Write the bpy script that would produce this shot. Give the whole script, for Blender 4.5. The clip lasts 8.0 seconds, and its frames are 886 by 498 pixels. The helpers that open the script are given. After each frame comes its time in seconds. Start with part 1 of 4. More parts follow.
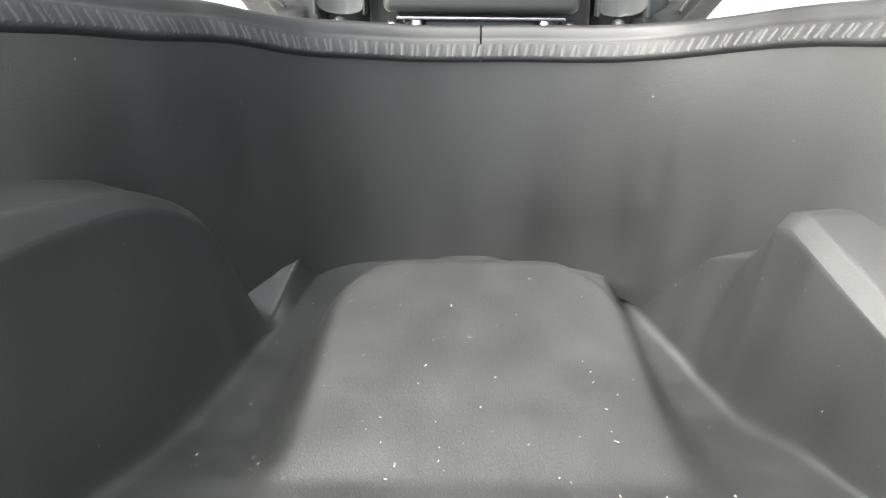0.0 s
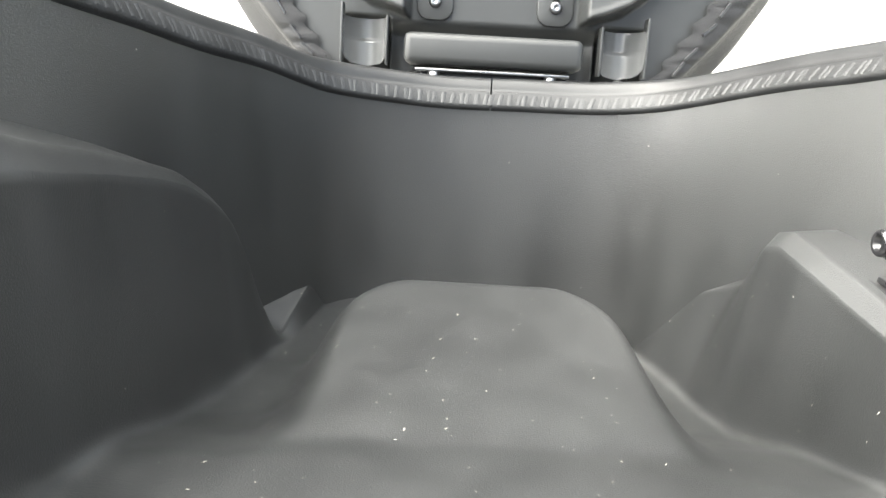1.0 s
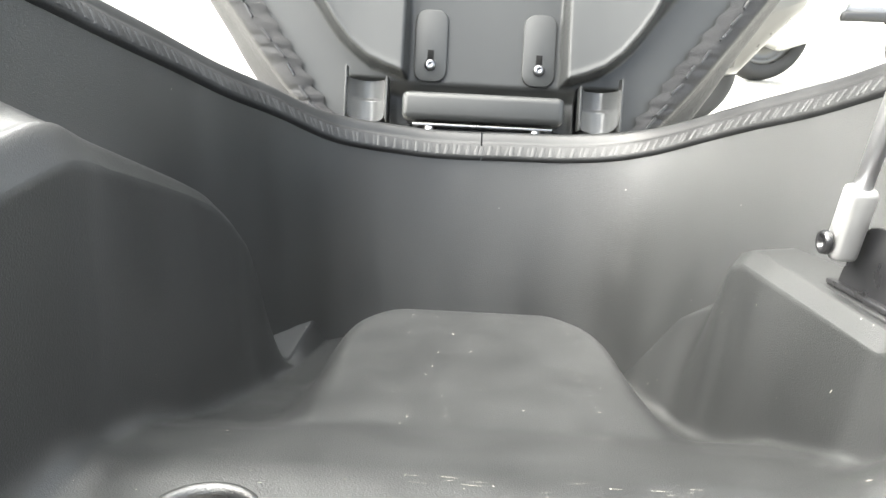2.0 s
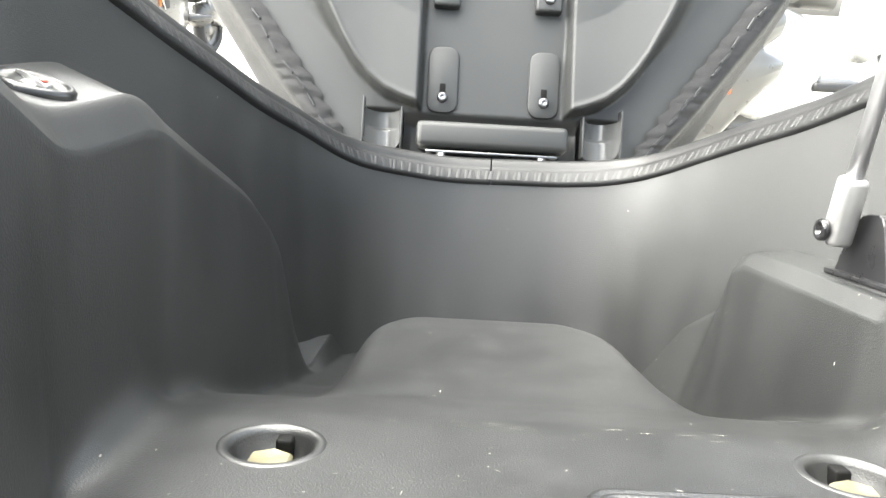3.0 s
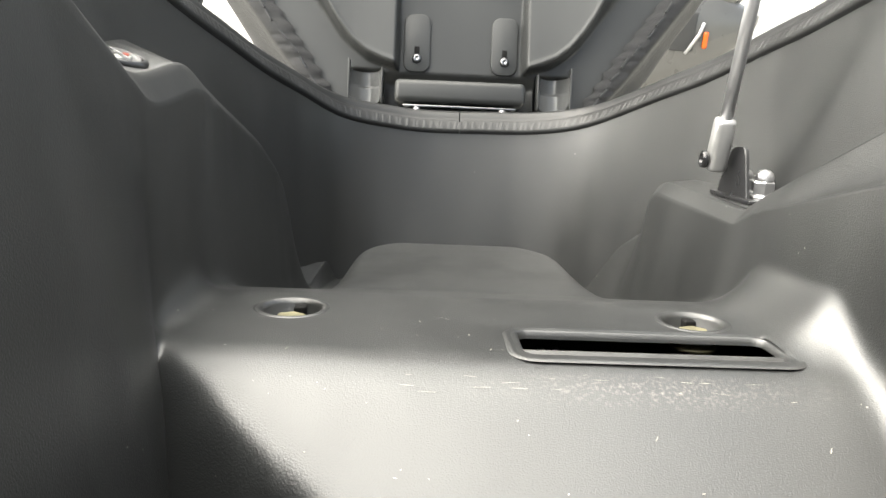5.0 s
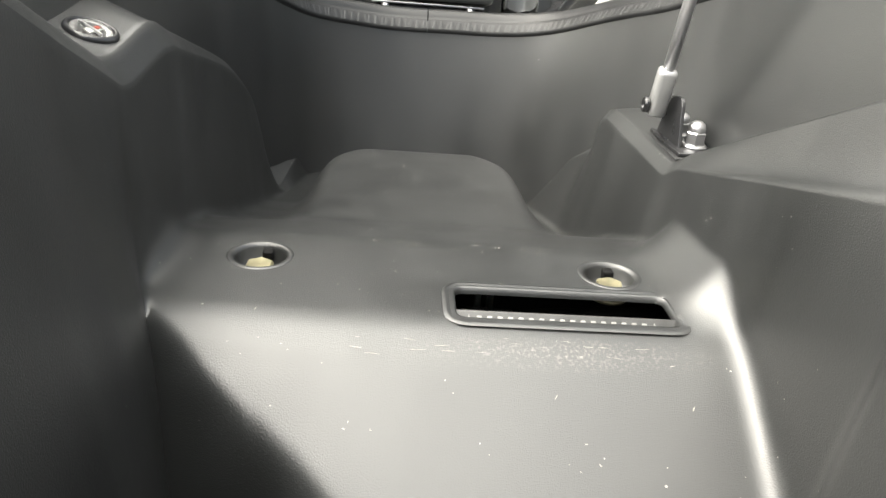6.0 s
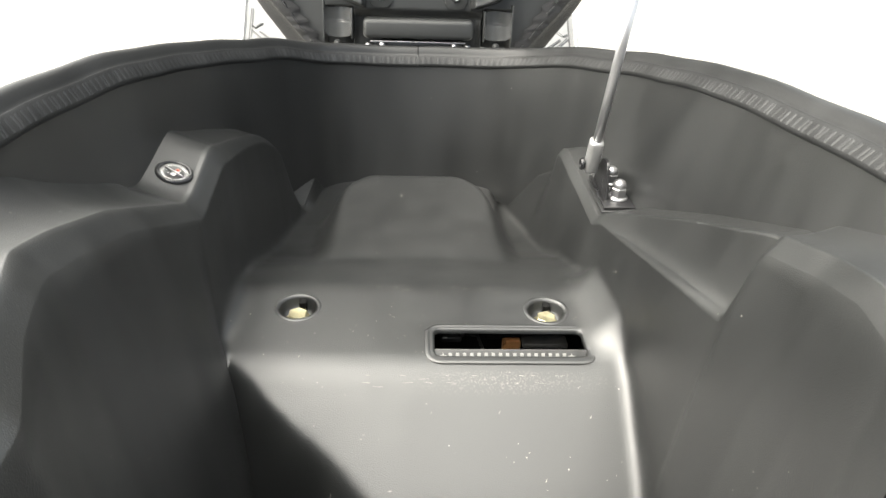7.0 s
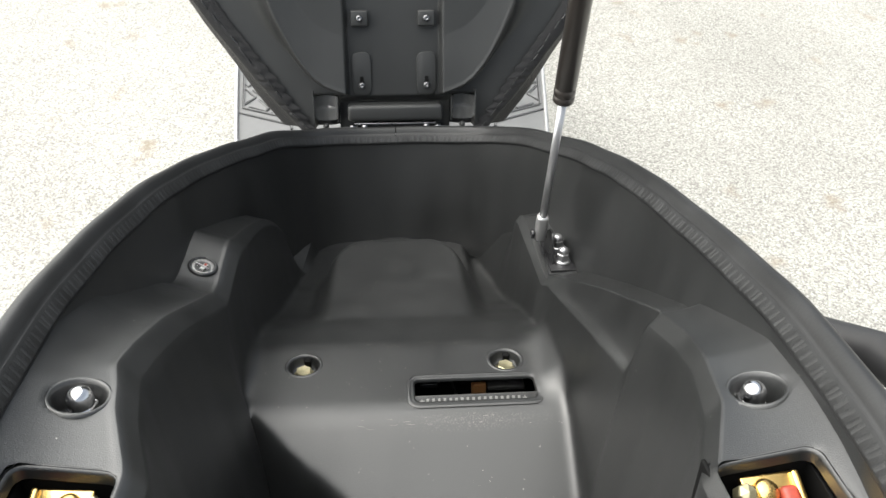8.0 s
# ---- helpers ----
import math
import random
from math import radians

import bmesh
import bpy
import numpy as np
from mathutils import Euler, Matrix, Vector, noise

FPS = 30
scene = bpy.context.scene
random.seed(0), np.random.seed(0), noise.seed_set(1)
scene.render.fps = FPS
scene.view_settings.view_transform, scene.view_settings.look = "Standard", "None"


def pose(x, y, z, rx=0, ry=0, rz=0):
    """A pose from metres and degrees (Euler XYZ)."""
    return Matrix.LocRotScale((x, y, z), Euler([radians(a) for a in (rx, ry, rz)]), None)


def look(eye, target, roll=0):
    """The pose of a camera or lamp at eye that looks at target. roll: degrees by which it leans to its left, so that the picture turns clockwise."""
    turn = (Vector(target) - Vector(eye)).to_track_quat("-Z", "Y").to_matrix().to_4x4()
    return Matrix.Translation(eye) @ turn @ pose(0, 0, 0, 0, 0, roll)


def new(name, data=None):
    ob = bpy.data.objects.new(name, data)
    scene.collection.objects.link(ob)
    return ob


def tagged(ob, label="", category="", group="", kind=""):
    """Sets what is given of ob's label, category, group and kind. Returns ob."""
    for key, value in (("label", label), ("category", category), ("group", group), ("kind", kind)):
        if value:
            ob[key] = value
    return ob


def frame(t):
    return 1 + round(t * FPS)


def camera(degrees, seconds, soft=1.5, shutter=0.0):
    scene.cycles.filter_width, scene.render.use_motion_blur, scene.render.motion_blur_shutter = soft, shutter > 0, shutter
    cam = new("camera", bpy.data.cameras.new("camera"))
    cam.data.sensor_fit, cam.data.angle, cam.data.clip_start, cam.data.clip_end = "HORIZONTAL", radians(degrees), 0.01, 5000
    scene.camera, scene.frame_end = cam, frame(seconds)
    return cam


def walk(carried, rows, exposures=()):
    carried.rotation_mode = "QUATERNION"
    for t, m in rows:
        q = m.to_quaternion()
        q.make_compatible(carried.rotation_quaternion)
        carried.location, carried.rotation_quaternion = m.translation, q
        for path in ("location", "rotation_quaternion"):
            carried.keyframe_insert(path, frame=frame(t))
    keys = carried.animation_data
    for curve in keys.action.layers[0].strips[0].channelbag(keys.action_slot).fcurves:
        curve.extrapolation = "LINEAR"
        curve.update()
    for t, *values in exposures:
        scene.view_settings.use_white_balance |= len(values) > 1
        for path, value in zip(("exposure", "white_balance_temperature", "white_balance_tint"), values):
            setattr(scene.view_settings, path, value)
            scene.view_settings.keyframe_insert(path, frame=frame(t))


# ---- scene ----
cam = camera(61.8, 8.0)
# the scooter's own level is tipped forward against the ground
NOSE = Matrix.Translation((0, 0, .6)) @ Matrix.Rotation(radians(-11), 4, "X") @ Matrix.Translation((0, 0, -.6))
PATH = [
    (0, (-0.014, -0.05, 0.779), (-0.037, 1.471, -0.519), 0.2),
    (0.5, (-0.016, -0.067, 0.769), (-0.031, 1.567, -0.384), 1.4),
    (1, (-0.021, -0.093, 0.753), (-0.028, 1.613, -0.291), 3.2),
    (1.5, (-0.019, -0.114, 0.746), (-0.043, 1.641, -0.214), 3.1),
    (1.7, (-0.019, -0.123, 0.745), (-0.035, 1.66, -0.161), 3.0),
    (3, (-0.039, -0.168, 0.72), (0.0, 1.72, 0.061), 3.6),
    (3.5, (-0.036, -0.184, 0.714), (-0.028, 1.721, 0.105), 2.8),
    (4, (-0.033, -0.21, 0.715), (-0.021, 1.7, 0.122), 2.2),
    (4.5, (-0.031, -0.241, 0.722), (-0.003, 1.645, 0.057), 2.2),
    (5, (-0.031, -0.257, 0.735), (0.044, 1.592, -0.023), 3.0),
    (5.2, (-0.03, -0.263, 0.736), (0.053, 1.558, -0.089), 3.0),
    (6.3, (-0.019, -0.267, 0.859), (0.148, 1.277, -0.402), 7.2),
    (6.5, (-0.017, -0.274, 0.902), (0.147, 1.228, -0.408), 7.0),
    (7, (-0.013, -0.316, 0.955), (0.098, 1.139, -0.413), 3.7),
    (7.5, (-0.004, -0.345, 1.014), (0.093, 1.099, -0.367), 1.9),
    (8, (-0.005, -0.373, 1.061), (0.126, 1.109, -0.275), 1.8),
]
walk(cam, [(t, look(eye, target, roll)) for t, eye, target, roll in PATH],
     exposures=[(0, 2.95, 6600, 6), (1.7, 3.15, 6600, 6), (3.5, 3.05, 6600, 6), (5.0, 2.3, 6850, 6), (6.5, 2.15, 6850, 6), (7.2, 1.87, 6800, 6), (7.5, 1.55, 6650, 6), (8, 0.98, 6500, 7)])
# ---------------------------------------------------------------- world and light
world = bpy.data.worlds.new("overcast_sky")
scene.world = world
world.use_nodes = True
wn = world.node_tree
sky = wn.nodes.new("ShaderNodeTexSky")
sky.sky_type = "NISHITA"
sky.sun_disc = False
sky.sun_elevation, sky.sun_rotation = radians(54), radians(-70)
sky.air_density, sky.dust_density, sky.ozone_density = 1.0, 4.0, 1.0
veil = wn.nodes.new("ShaderNodeHueSaturation")
veil.inputs["Saturation"].default_value = 0.42
wn.links.new(sky.outputs["Color"], veil.inputs["Color"])
wn.links.new(veil.outputs["Color"], wn.nodes["Background"].inputs["Color"])
wn.nodes["Background"].inputs["Strength"].default_value = 0.14

sun_data = bpy.data.lights.new("sun", "SUN")
sun_data.energy, sun_data.angle, sun_data.color = 4.0, radians(115), (1.0, 0.965, 0.91)
sun = new("sun", sun_data)
sun.matrix_world = look((-2.7, 0.7, 4.4), (0, 0, 0.6))


# ---------------------------------------------------------------- materials
def material(name, colour, rough=0.5, metal=0.0, grain=0.0, bump=0.0, size=400.0, vary=0.25, blotch=14.0, dust=0.0, coat=0.0, spec=0.5):
    """A surface with grain, blotches at two scales, fine relief and, on request, scattered dust."""
    m = bpy.data.materials.new(name)
    m.use_nodes = True
    nt = m.node_tree
    bs = nt.nodes["Principled BSDF"]
    co = nt.nodes.new("ShaderNodeTexCoord")
    n1 = nt.nodes.new("ShaderNodeTexNoise")
    n1.inputs["Scale"].default_value, n1.inputs["Detail"].default_value = blotch, 5.0
    n2 = nt.nodes.new("ShaderNodeTexNoise")
    n2.inputs["Scale"].default_value, n2.inputs["Detail"].default_value = size, 2.0
    for n in (n1, n2):
        nt.links.new(co.outputs["Object"], n.inputs["Vector"])
    mix = nt.nodes.new("ShaderNodeMath")
    mix.operation = "MULTIPLY_ADD"
    nt.links.new(n2.outputs["Fac"], mix.inputs[0])
    mix.inputs[1].default_value = grain
    nt.links.new(n1.outputs["Fac"], mix.inputs[2])
    ramp = nt.nodes.new("ShaderNodeMapRange")
    ramp.inputs["From Min"].default_value, ramp.inputs["From Max"].default_value = 0.3, 0.7 + grain
    ramp.inputs["To Min"].default_value, ramp.inputs["To Max"].default_value = 1 - vary, 1 + vary
    nt.links.new(mix.outputs[0], ramp.inputs["Value"])
    tint = nt.nodes.new("ShaderNodeVectorMath")
    tint.operation = "SCALE"
    tint.inputs[0].default_value = colour
    nt.links.new(ramp.outputs[0], tint.inputs["Scale"])
    last = tint.outputs[0]
    if dust:
        v = nt.nodes.new("ShaderNodeTexVoronoi")
        v.inputs["Scale"].default_value = dust
        nt.links.new(co.outputs["Object"], v.inputs["Vector"])
        sep = nt.nodes.new("ShaderNodeSeparateColor")
        nt.links.new(v.outputs["Color"], sep.inputs[0])
        small = nt.nodes.new("ShaderNodeMath")
        small.operation = "LESS_THAN"
        near = nt.nodes.new("ShaderNodeMath")
        near.operation = "MULTIPLY"
        near.inputs[1].default_value = 0.08
        nt.links.new(sep.outputs[1], near.inputs[0])
        nt.links.new(v.outputs["Distance"], small.inputs[0])
        nt.links.new(near.outputs[0], small.inputs[1])
        rare = nt.nodes.new("ShaderNodeMath")
        rare.operation = "LESS_THAN"
        rare.inputs[1].default_value = 0.22
        nt.links.new(sep.outputs[0], rare.inputs[0])
        both = nt.nodes.new("ShaderNodeMath")
        both.operation = "MULTIPLY"
        nt.links.new(small.outputs[0], both.inputs[0])
        nt.links.new(rare.outputs[0], both.inputs[1])
        amount = nt.nodes.new("ShaderNodeMath")
        amount.operation = "MULTIPLY"
        amount.inputs[1].default_value = 0.55
        nt.links.new(both.outputs[0], amount.inputs[0])
        cm = nt.nodes.new("ShaderNodeMix")
        cm.data_type = "RGBA"
        nt.links.new(amount.outputs[0], cm.inputs["Factor"])
        nt.links.new(last, cm.inputs["A"])
        cm.inputs["B"].default_value = (0.42, 0.40, 0.36, 1)
        last = cm.outputs["Result"]
    nt.links.new(last, bs.inputs["Base Color"])
    rr = nt.nodes.new("ShaderNodeMapRange")
    rr.inputs["From Min"].default_value, rr.inputs["From Max"].default_value = 0.3, 0.7
    rr.inputs["To Min"].default_value, rr.inputs["To Max"].default_value = max(rough - 0.05, 0.02), min(rough + 0.05, 1)
    nt.links.new(n1.outputs["Fac"], rr.inputs["Value"])
    nt.links.new(rr.outputs[0], bs.inputs["Roughness"])
    bs.inputs["Metallic"].default_value = metal
    bs.inputs["Specular IOR Level"].default_value = spec
    bs.inputs["Coat Weight"].default_value = coat
    bs.inputs["Coat Roughness"].default_value = 0.12
    if bump:
        b = nt.nodes.new("ShaderNodeBump")
        b.inputs["Strength"].default_value, b.inputs["Distance"].default_value = 1.0, bump
        nt.links.new(n2.outputs["Fac"], b.inputs["Height"])
        nt.links.new(b.outputs[0], bs.inputs["Normal"])
    return m


BIN = material("black_bin_plastic", (0.0115, 0.0122, 0.0123), 0.41, size=1700, bump=0.00013, vary=0.3, blotch=11, grain=0.25, dust=150, spec=0.92)
SEATBASE = material("black_seat_plastic", (0.027, 0.028, 0.028), 0.45, size=2400, bump=0.00006, vary=0.15, blotch=12, spec=0.4)
VINYL = material("black_vinyl", (0.012, 0.012, 0.013), 0.56, spec=0.35, size=1700, bump=0.0006, vary=0.2, blotch=30)
RUBBER = material("black_rubber", (0.017, 0.0175, 0.018), 0.46, size=700, bump=0.00008, vary=0.25, blotch=40, spec=0.4)
LIP = material("satin_rubber_lip", (0.016, 0.0165, 0.017), 0.52, size=900, bump=0.00015, vary=0.3, blotch=60, spec=0.35)
RIDGE = material("shiny_rubber_ridge", (0.020, 0.0205, 0.021), 0.46, size=900, bump=0.0002, vary=0.4, blotch=60, spec=0.4)
CHROME = material("chrome", (0.62, 0.62, 0.63), 0.17, 1.0, vary=0.05)
NUTSTEEL = material("polished_nut_steel", (0.42, 0.42, 0.43), 0.30, 0.9, vary=0.08)
ROD = material("satin_chrome_rod", (0.50, 0.50, 0.51), 0.34, 0.75, vary=0.06)
STEEL = material("bright_zinc_steel", (0.22, 0.222, 0.228), 0.3, 1.0, vary=0.1, blotch=60)
ALU = material("aluminium", (0.46, 0.46, 0.46), 0.42, 0.8, vary=0.08, blotch=80)
ZINC = material("yellow_zinc", (0.46, 0.42, 0.27), 0.38, 0.9, vary=0.25, blotch=120)
GOLD = material("gold_passivated_steel", (0.8, 0.55, 0.2), 0.28, 1.0, vary=0.3, blotch=60)
RED = material("red_rust_paint", (0.32, 0.05, 0.03), 0.45, vary=0.4, blotch=90)
BLACKSTEEL = material("black_painted_steel", (0.012, 0.012, 0.013), 0.3, vary=0.2, blotch=70, coat=0.3)
STRUTPAINT = material("black_strut_paint", (0.030, 0.026, 0.023), 0.32, vary=0.15, coat=0.4)
# near-black puts the openings' shade into colour; a few black parts share it
DARK = material("recess_shade_black", (0.003, 0.003, 0.003), 0.7, vary=0.3, spec=0.15)
BROWN = material("brown_connector", (0.28, 0.13, 0.05), 0.5, vary=0.2)
FRAMEPLATE = material("stamped_frame_steel", (0.05, 0.05, 0.05), 0.45, 0.3, vary=0.3, blotch=120)
STAMP = material("stamped_bright_metal", (0.26, 0.26, 0.25), 0.5, 0.2, vary=0.15)
BODY = material("grey_body_paint", (0.11, 0.11, 0.112), 0.3, vary=0.08, coat=0.9)
BODYBLACK = material("black_body_plastic", (0.02, 0.02, 0.021), 0.5, size=1500, bump=0.00008, vary=0.15)
MAT = material("grey_footboard_rubber", (0.12, 0.122, 0.122), 0.6, size=900, bump=0.0001, vary=0.12, blotch=20)
LENS = bpy.data.materials.new("clear_lamp_lens")
LENS.use_nodes = True
LENS.node_tree.nodes["Principled BSDF"].inputs["Transmission Weight"].default_value = 1.0
LENS.node_tree.nodes["Principled BSDF"].inputs["Roughness"].default_value = 0.05
LENS.node_tree.nodes["Principled BSDF"].inputs["IOR"].default_value = 1.12
WHITEPAINT = material("white_scooter_paint", (0.55, 0.55, 0.53), 0.25, vary=0.05, coat=0.4)
SILVER = material("silver_scooter_paint", (0.075, 0.073, 0.069), 0.3, 0.3, vary=0.05, coat=0.5)
BROWNGREY = material("taupe_seat_vinyl", (0.032, 0.030, 0.027), 0.55, vary=0.15)
ORANGE = material("orange_indicator_lens", (0.45, 0.075, 0.004), 0.25, vary=0.1)
TYRE = material("tyre_rubber", (0.02, 0.02, 0.02), 0.7, vary=0.2)


def add_scuffs(m, x0, x1, y0, y1):
    """Pale rubbed marks in a strip of the moulding."""
    nt = m.node_tree
    bs = nt.nodes["Principled BSDF"]
    old = bs.inputs["Base Color"].links[0].from_socket
    co = nt.nodes.new("ShaderNodeTexCoord")
    sep = nt.nodes.new("ShaderNodeSeparateXYZ")
    nt.links.new(co.outputs["Object"], sep.inputs[0])
    masks = []
    for axis, a, b in (("X", x0, x1), ("Y", y0, y1)):
        for lo, hi in ((a, a + (b - a) * .45), (b, b - (b - a) * .45)):
            r = nt.nodes.new("ShaderNodeMapRange")
            r.inputs["From Min"].default_value, r.inputs["From Max"].default_value = lo, hi
            nt.links.new(sep.outputs[axis], r.inputs["Value"])
            masks.append(r.outputs[0])
    n = nt.nodes.new("ShaderNodeTexNoise")
    n.inputs["Scale"].default_value, n.inputs["Detail"].default_value = 800, 10
    nt.links.new(co.outputs["Object"], n.inputs["Vector"])
    r = nt.nodes.new("ShaderNodeMapRange")
    r.inputs["From Min"].default_value, r.inputs["From Max"].default_value = .50, .74
    r.inputs["To Max"].default_value = .26
    nt.links.new(n.outputs["Fac"], r.inputs["Value"])
    masks.append(r.outputs[0])
    total = masks[0]
    for other in masks[1:]:
        k = nt.nodes.new("ShaderNodeMath")
        k.operation = "MULTIPLY"
        nt.links.new(total, k.inputs[0])
        nt.links.new(other, k.inputs[1])
        total = k.outputs[0]
    cm = nt.nodes.new("ShaderNodeMix")
    cm.data_type = "RGBA"
    nt.links.new(total, cm.inputs["Factor"])
    nt.links.new(old, cm.inputs["A"])
    cm.inputs["B"].default_value = (.40, .35, .32, 1)
    nt.links.new(cm.outputs["Result"], bs.inputs["Base Color"])


add_scuffs(BIN, -.02, .118, -.066, -.049)


def add_streaks(m):
    """Faint upright flow marks and wiped patches in the moulding."""
    nt = m.node_tree
    bs = nt.nodes["Principled BSDF"]
    co = nt.nodes.new("ShaderNodeTexCoord")
    stretch = nt.nodes.new("ShaderNodeMapping")
    stretch.inputs["Scale"].default_value = (45, 45, 4)
    nt.links.new(co.outputs["Object"], stretch.inputs[0])
    n = nt.nodes.new("ShaderNodeTexNoise")
    n.inputs["Scale"].default_value, n.inputs["Detail"].default_value = 1.0, 4
    nt.links.new(stretch.outputs[0], n.inputs["Vector"])
    for socket, low, high in (("Base Color", .90, 1.12), ("Roughness", .92, 1.08)):
        old = bs.inputs[socket].links[0].from_socket
        r = nt.nodes.new("ShaderNodeMapRange")
        r.inputs["From Min"].default_value, r.inputs["From Max"].default_value = .3, .7
        r.inputs["To Min"].default_value, r.inputs["To Max"].default_value = low, high
        nt.links.new(n.outputs["Fac"], r.inputs["Value"])
        if socket == "Roughness":
            k = nt.nodes.new("ShaderNodeMath")
            k.operation = "MULTIPLY"
            nt.links.new(old, k.inputs[0])
            nt.links.new(r.outputs[0], k.inputs[1])
        else:
            k = nt.nodes.new("ShaderNodeVectorMath")
            k.operation = "SCALE"
            nt.links.new(old, k.inputs[0])
            nt.links.new(r.outputs[0], k.inputs["Scale"])
        nt.links.new(k.outputs[0], bs.inputs[socket])


add_streaks(BIN)


def ground_material():
    """Pale exposed-aggregate concrete with pits and stains."""
    m = material("aggregate_concrete", (0.32, 0.314, 0.288), 0.85, grain=0.5, size=160, bump=0.0015, vary=0.25, blotch=2.2)
    nt = m.node_tree
    bs = nt.nodes["Principled BSDF"]
    old = bs.inputs["Base Color"].links[0].from_socket
    co = nt.nodes.new("ShaderNodeTexCoord")
    v = nt.nodes.new("ShaderNodeTexVoronoi")
    v.inputs["Scale"].default_value = 270
    nt.links.new(co.outputs["Object"], v.inputs["Vector"])
    hue = nt.nodes.new("ShaderNodeSeparateColor")
    nt.links.new(v.outputs["Color"], hue.inputs[0])
    r = nt.nodes.new("ShaderNodeMapRange")
    r.inputs["To Min"].default_value, r.inputs["To Max"].default_value = 0.5, 1.25
    nt.links.new(hue.outputs[0], r.inputs["Value"])
    s = nt.nodes.new("ShaderNodeVectorMath")
    s.operation = "SCALE"
    nt.links.new(old, s.inputs[0])
    nt.links.new(r.outputs[0], s.inputs["Scale"])
    spot = nt.nodes.new("ShaderNodeTexNoise")
    spot.inputs["Scale"].default_value, spot.inputs["Detail"].default_value = 7.0, 7.0
    nt.links.new(co.outputs["Object"], spot.inputs["Vector"])
    rare = nt.nodes.new("ShaderNodeMapRange")
    rare.inputs["From Min"].default_value, rare.inputs["From Max"].default_value = .63, .72
    rare.inputs["To Max"].default_value = .7
    nt.links.new(spot.outputs["Fac"], rare.inputs["Value"])
    stain = nt.nodes.new("ShaderNodeMix")
    stain.data_type = "RGBA"
    nt.links.new(rare.outputs[0], stain.inputs["Factor"])
    nt.links.new(s.outputs[0], stain.inputs["A"])
    stain.inputs["B"].default_value = (.20, .165, .12, 1)
    nt.links.new(stain.outputs["Result"], bs.inputs["Base Color"])
    return m


GROUND = ground_material()


# ---------------------------------------------------------------- mesh helpers
def mesh_object(name, data, mat, parent=None, label="", smooth=True):
    data.materials.append(mat)
    if smooth:
        data.polygons.foreach_set("use_smooth", [True] * len(data.polygons))
    ob = new(name, data)
    if parent is not None:
        ob.parent = parent
    if label:
        tagged(ob, label)
    return ob


def part(name, bm, mat, parent=None, label="", smooth=True):
    data = bpy.data.meshes.new(name)
    bm.normal_update()
    bm.to_mesh(data)
    bm.free()
    return mesh_object(name, data, mat, parent, label, smooth)


def sheet(name, pts, mat, parent=None, label="", keep=None, loop=False, flip=False):
    """A grid of points as one mesh; keep: which cells stay; loop: whether the rows close on themselves."""
    r, c = pts.shape[:2]
    i = np.arange(r * c).reshape(r, c)
    j = np.vstack([i, i[:1]]) if loop else i
    q = np.stack([j[:-1, :-1], j[:-1, 1:], j[1:, 1:], j[1:, :-1]], -1)
    if keep is not None:
        q = q[keep]
    q = q.reshape(-1, 4)
    if flip:
        q = q[:, ::-1]
    data = bpy.data.meshes.new(name)
    data.from_pydata(pts.reshape(-1, 3).tolist(), [], q.tolist())
    data.update()
    return mesh_object(name, data, mat, parent, label)


def empty(name, at=(0, 0, 0)):
    ob = new(name)
    ob.matrix_world = Matrix.Translation(at)
    bpy.context.view_layer.update()
    return ob


def box(size, at=(0, 0, 0), bevel=0.0, m=None, segments=3):
    bm = bmesh.new()
    bmesh.ops.create_cube(bm, size=1)
    bmesh.ops.scale(bm, vec=size, verts=bm.verts)
    if bevel:
        bmesh.ops.bevel(bm, geom=bm.edges[:], offset=bevel, segments=segments, affect="EDGES", profile=0.5)
    bmesh.ops.transform(bm, matrix=(m or Matrix()) @ Matrix.Translation(at), verts=bm.verts)
    return bm


def lathe(profile, n=32, m=None):
    """Turns (radius, height) points round z."""
    bm = bmesh.new()
    rings = []
    for r, z in profile:
        if r < 1e-6:
            rings.append([bm.verts.new((0, 0, z))])
        else:
            rings.append([bm.verts.new((r * math.cos(2 * math.pi * k / n), r * math.sin(2 * math.pi * k / n), z)) for k in range(n)])
    for a, b in zip(rings, rings[1:]):
        for k in range(n):
            quad = [a[k % len(a)], a[(k + 1) % n % len(a)], b[(k + 1) % n % len(b)], b[k % len(b)]]
            quad = list(dict.fromkeys(quad))
            if len(quad) > 2:
                bm.faces.new(quad)
    bmesh.ops.recalc_face_normals(bm, faces=bm.faces)
    if m is not None:
        bmesh.ops.transform(bm, matrix=m, verts=bm.verts)
    return bm


def tube(points, radius, n=12):
    """A round bar along points."""
    bm = bmesh.new()
    pts = [Vector(p) for p in points]
    rings = []
    for k, p in enumerate(pts):
        d = (pts[min(k + 1, len(pts) - 1)] - pts[max(k - 1, 0)]).normalized()
        a = d.cross(Vector((0.3, 0.2, 0.93))).normalized()
        b = d.cross(a)
        rings.append([bm.verts.new(p + radius * (a * math.cos(2 * math.pi * i / n) + b * math.sin(2 * math.pi * i / n))) for i in range(n)])
    for a, b in zip(rings, rings[1:]):
        for i in range(n):
            bm.faces.new((a[i], a[(i + 1) % n], b[(i + 1) % n], b[i]))
    bm.faces.new(rings[0][::-1])
    bm.faces.new(rings[-1])
    return bm


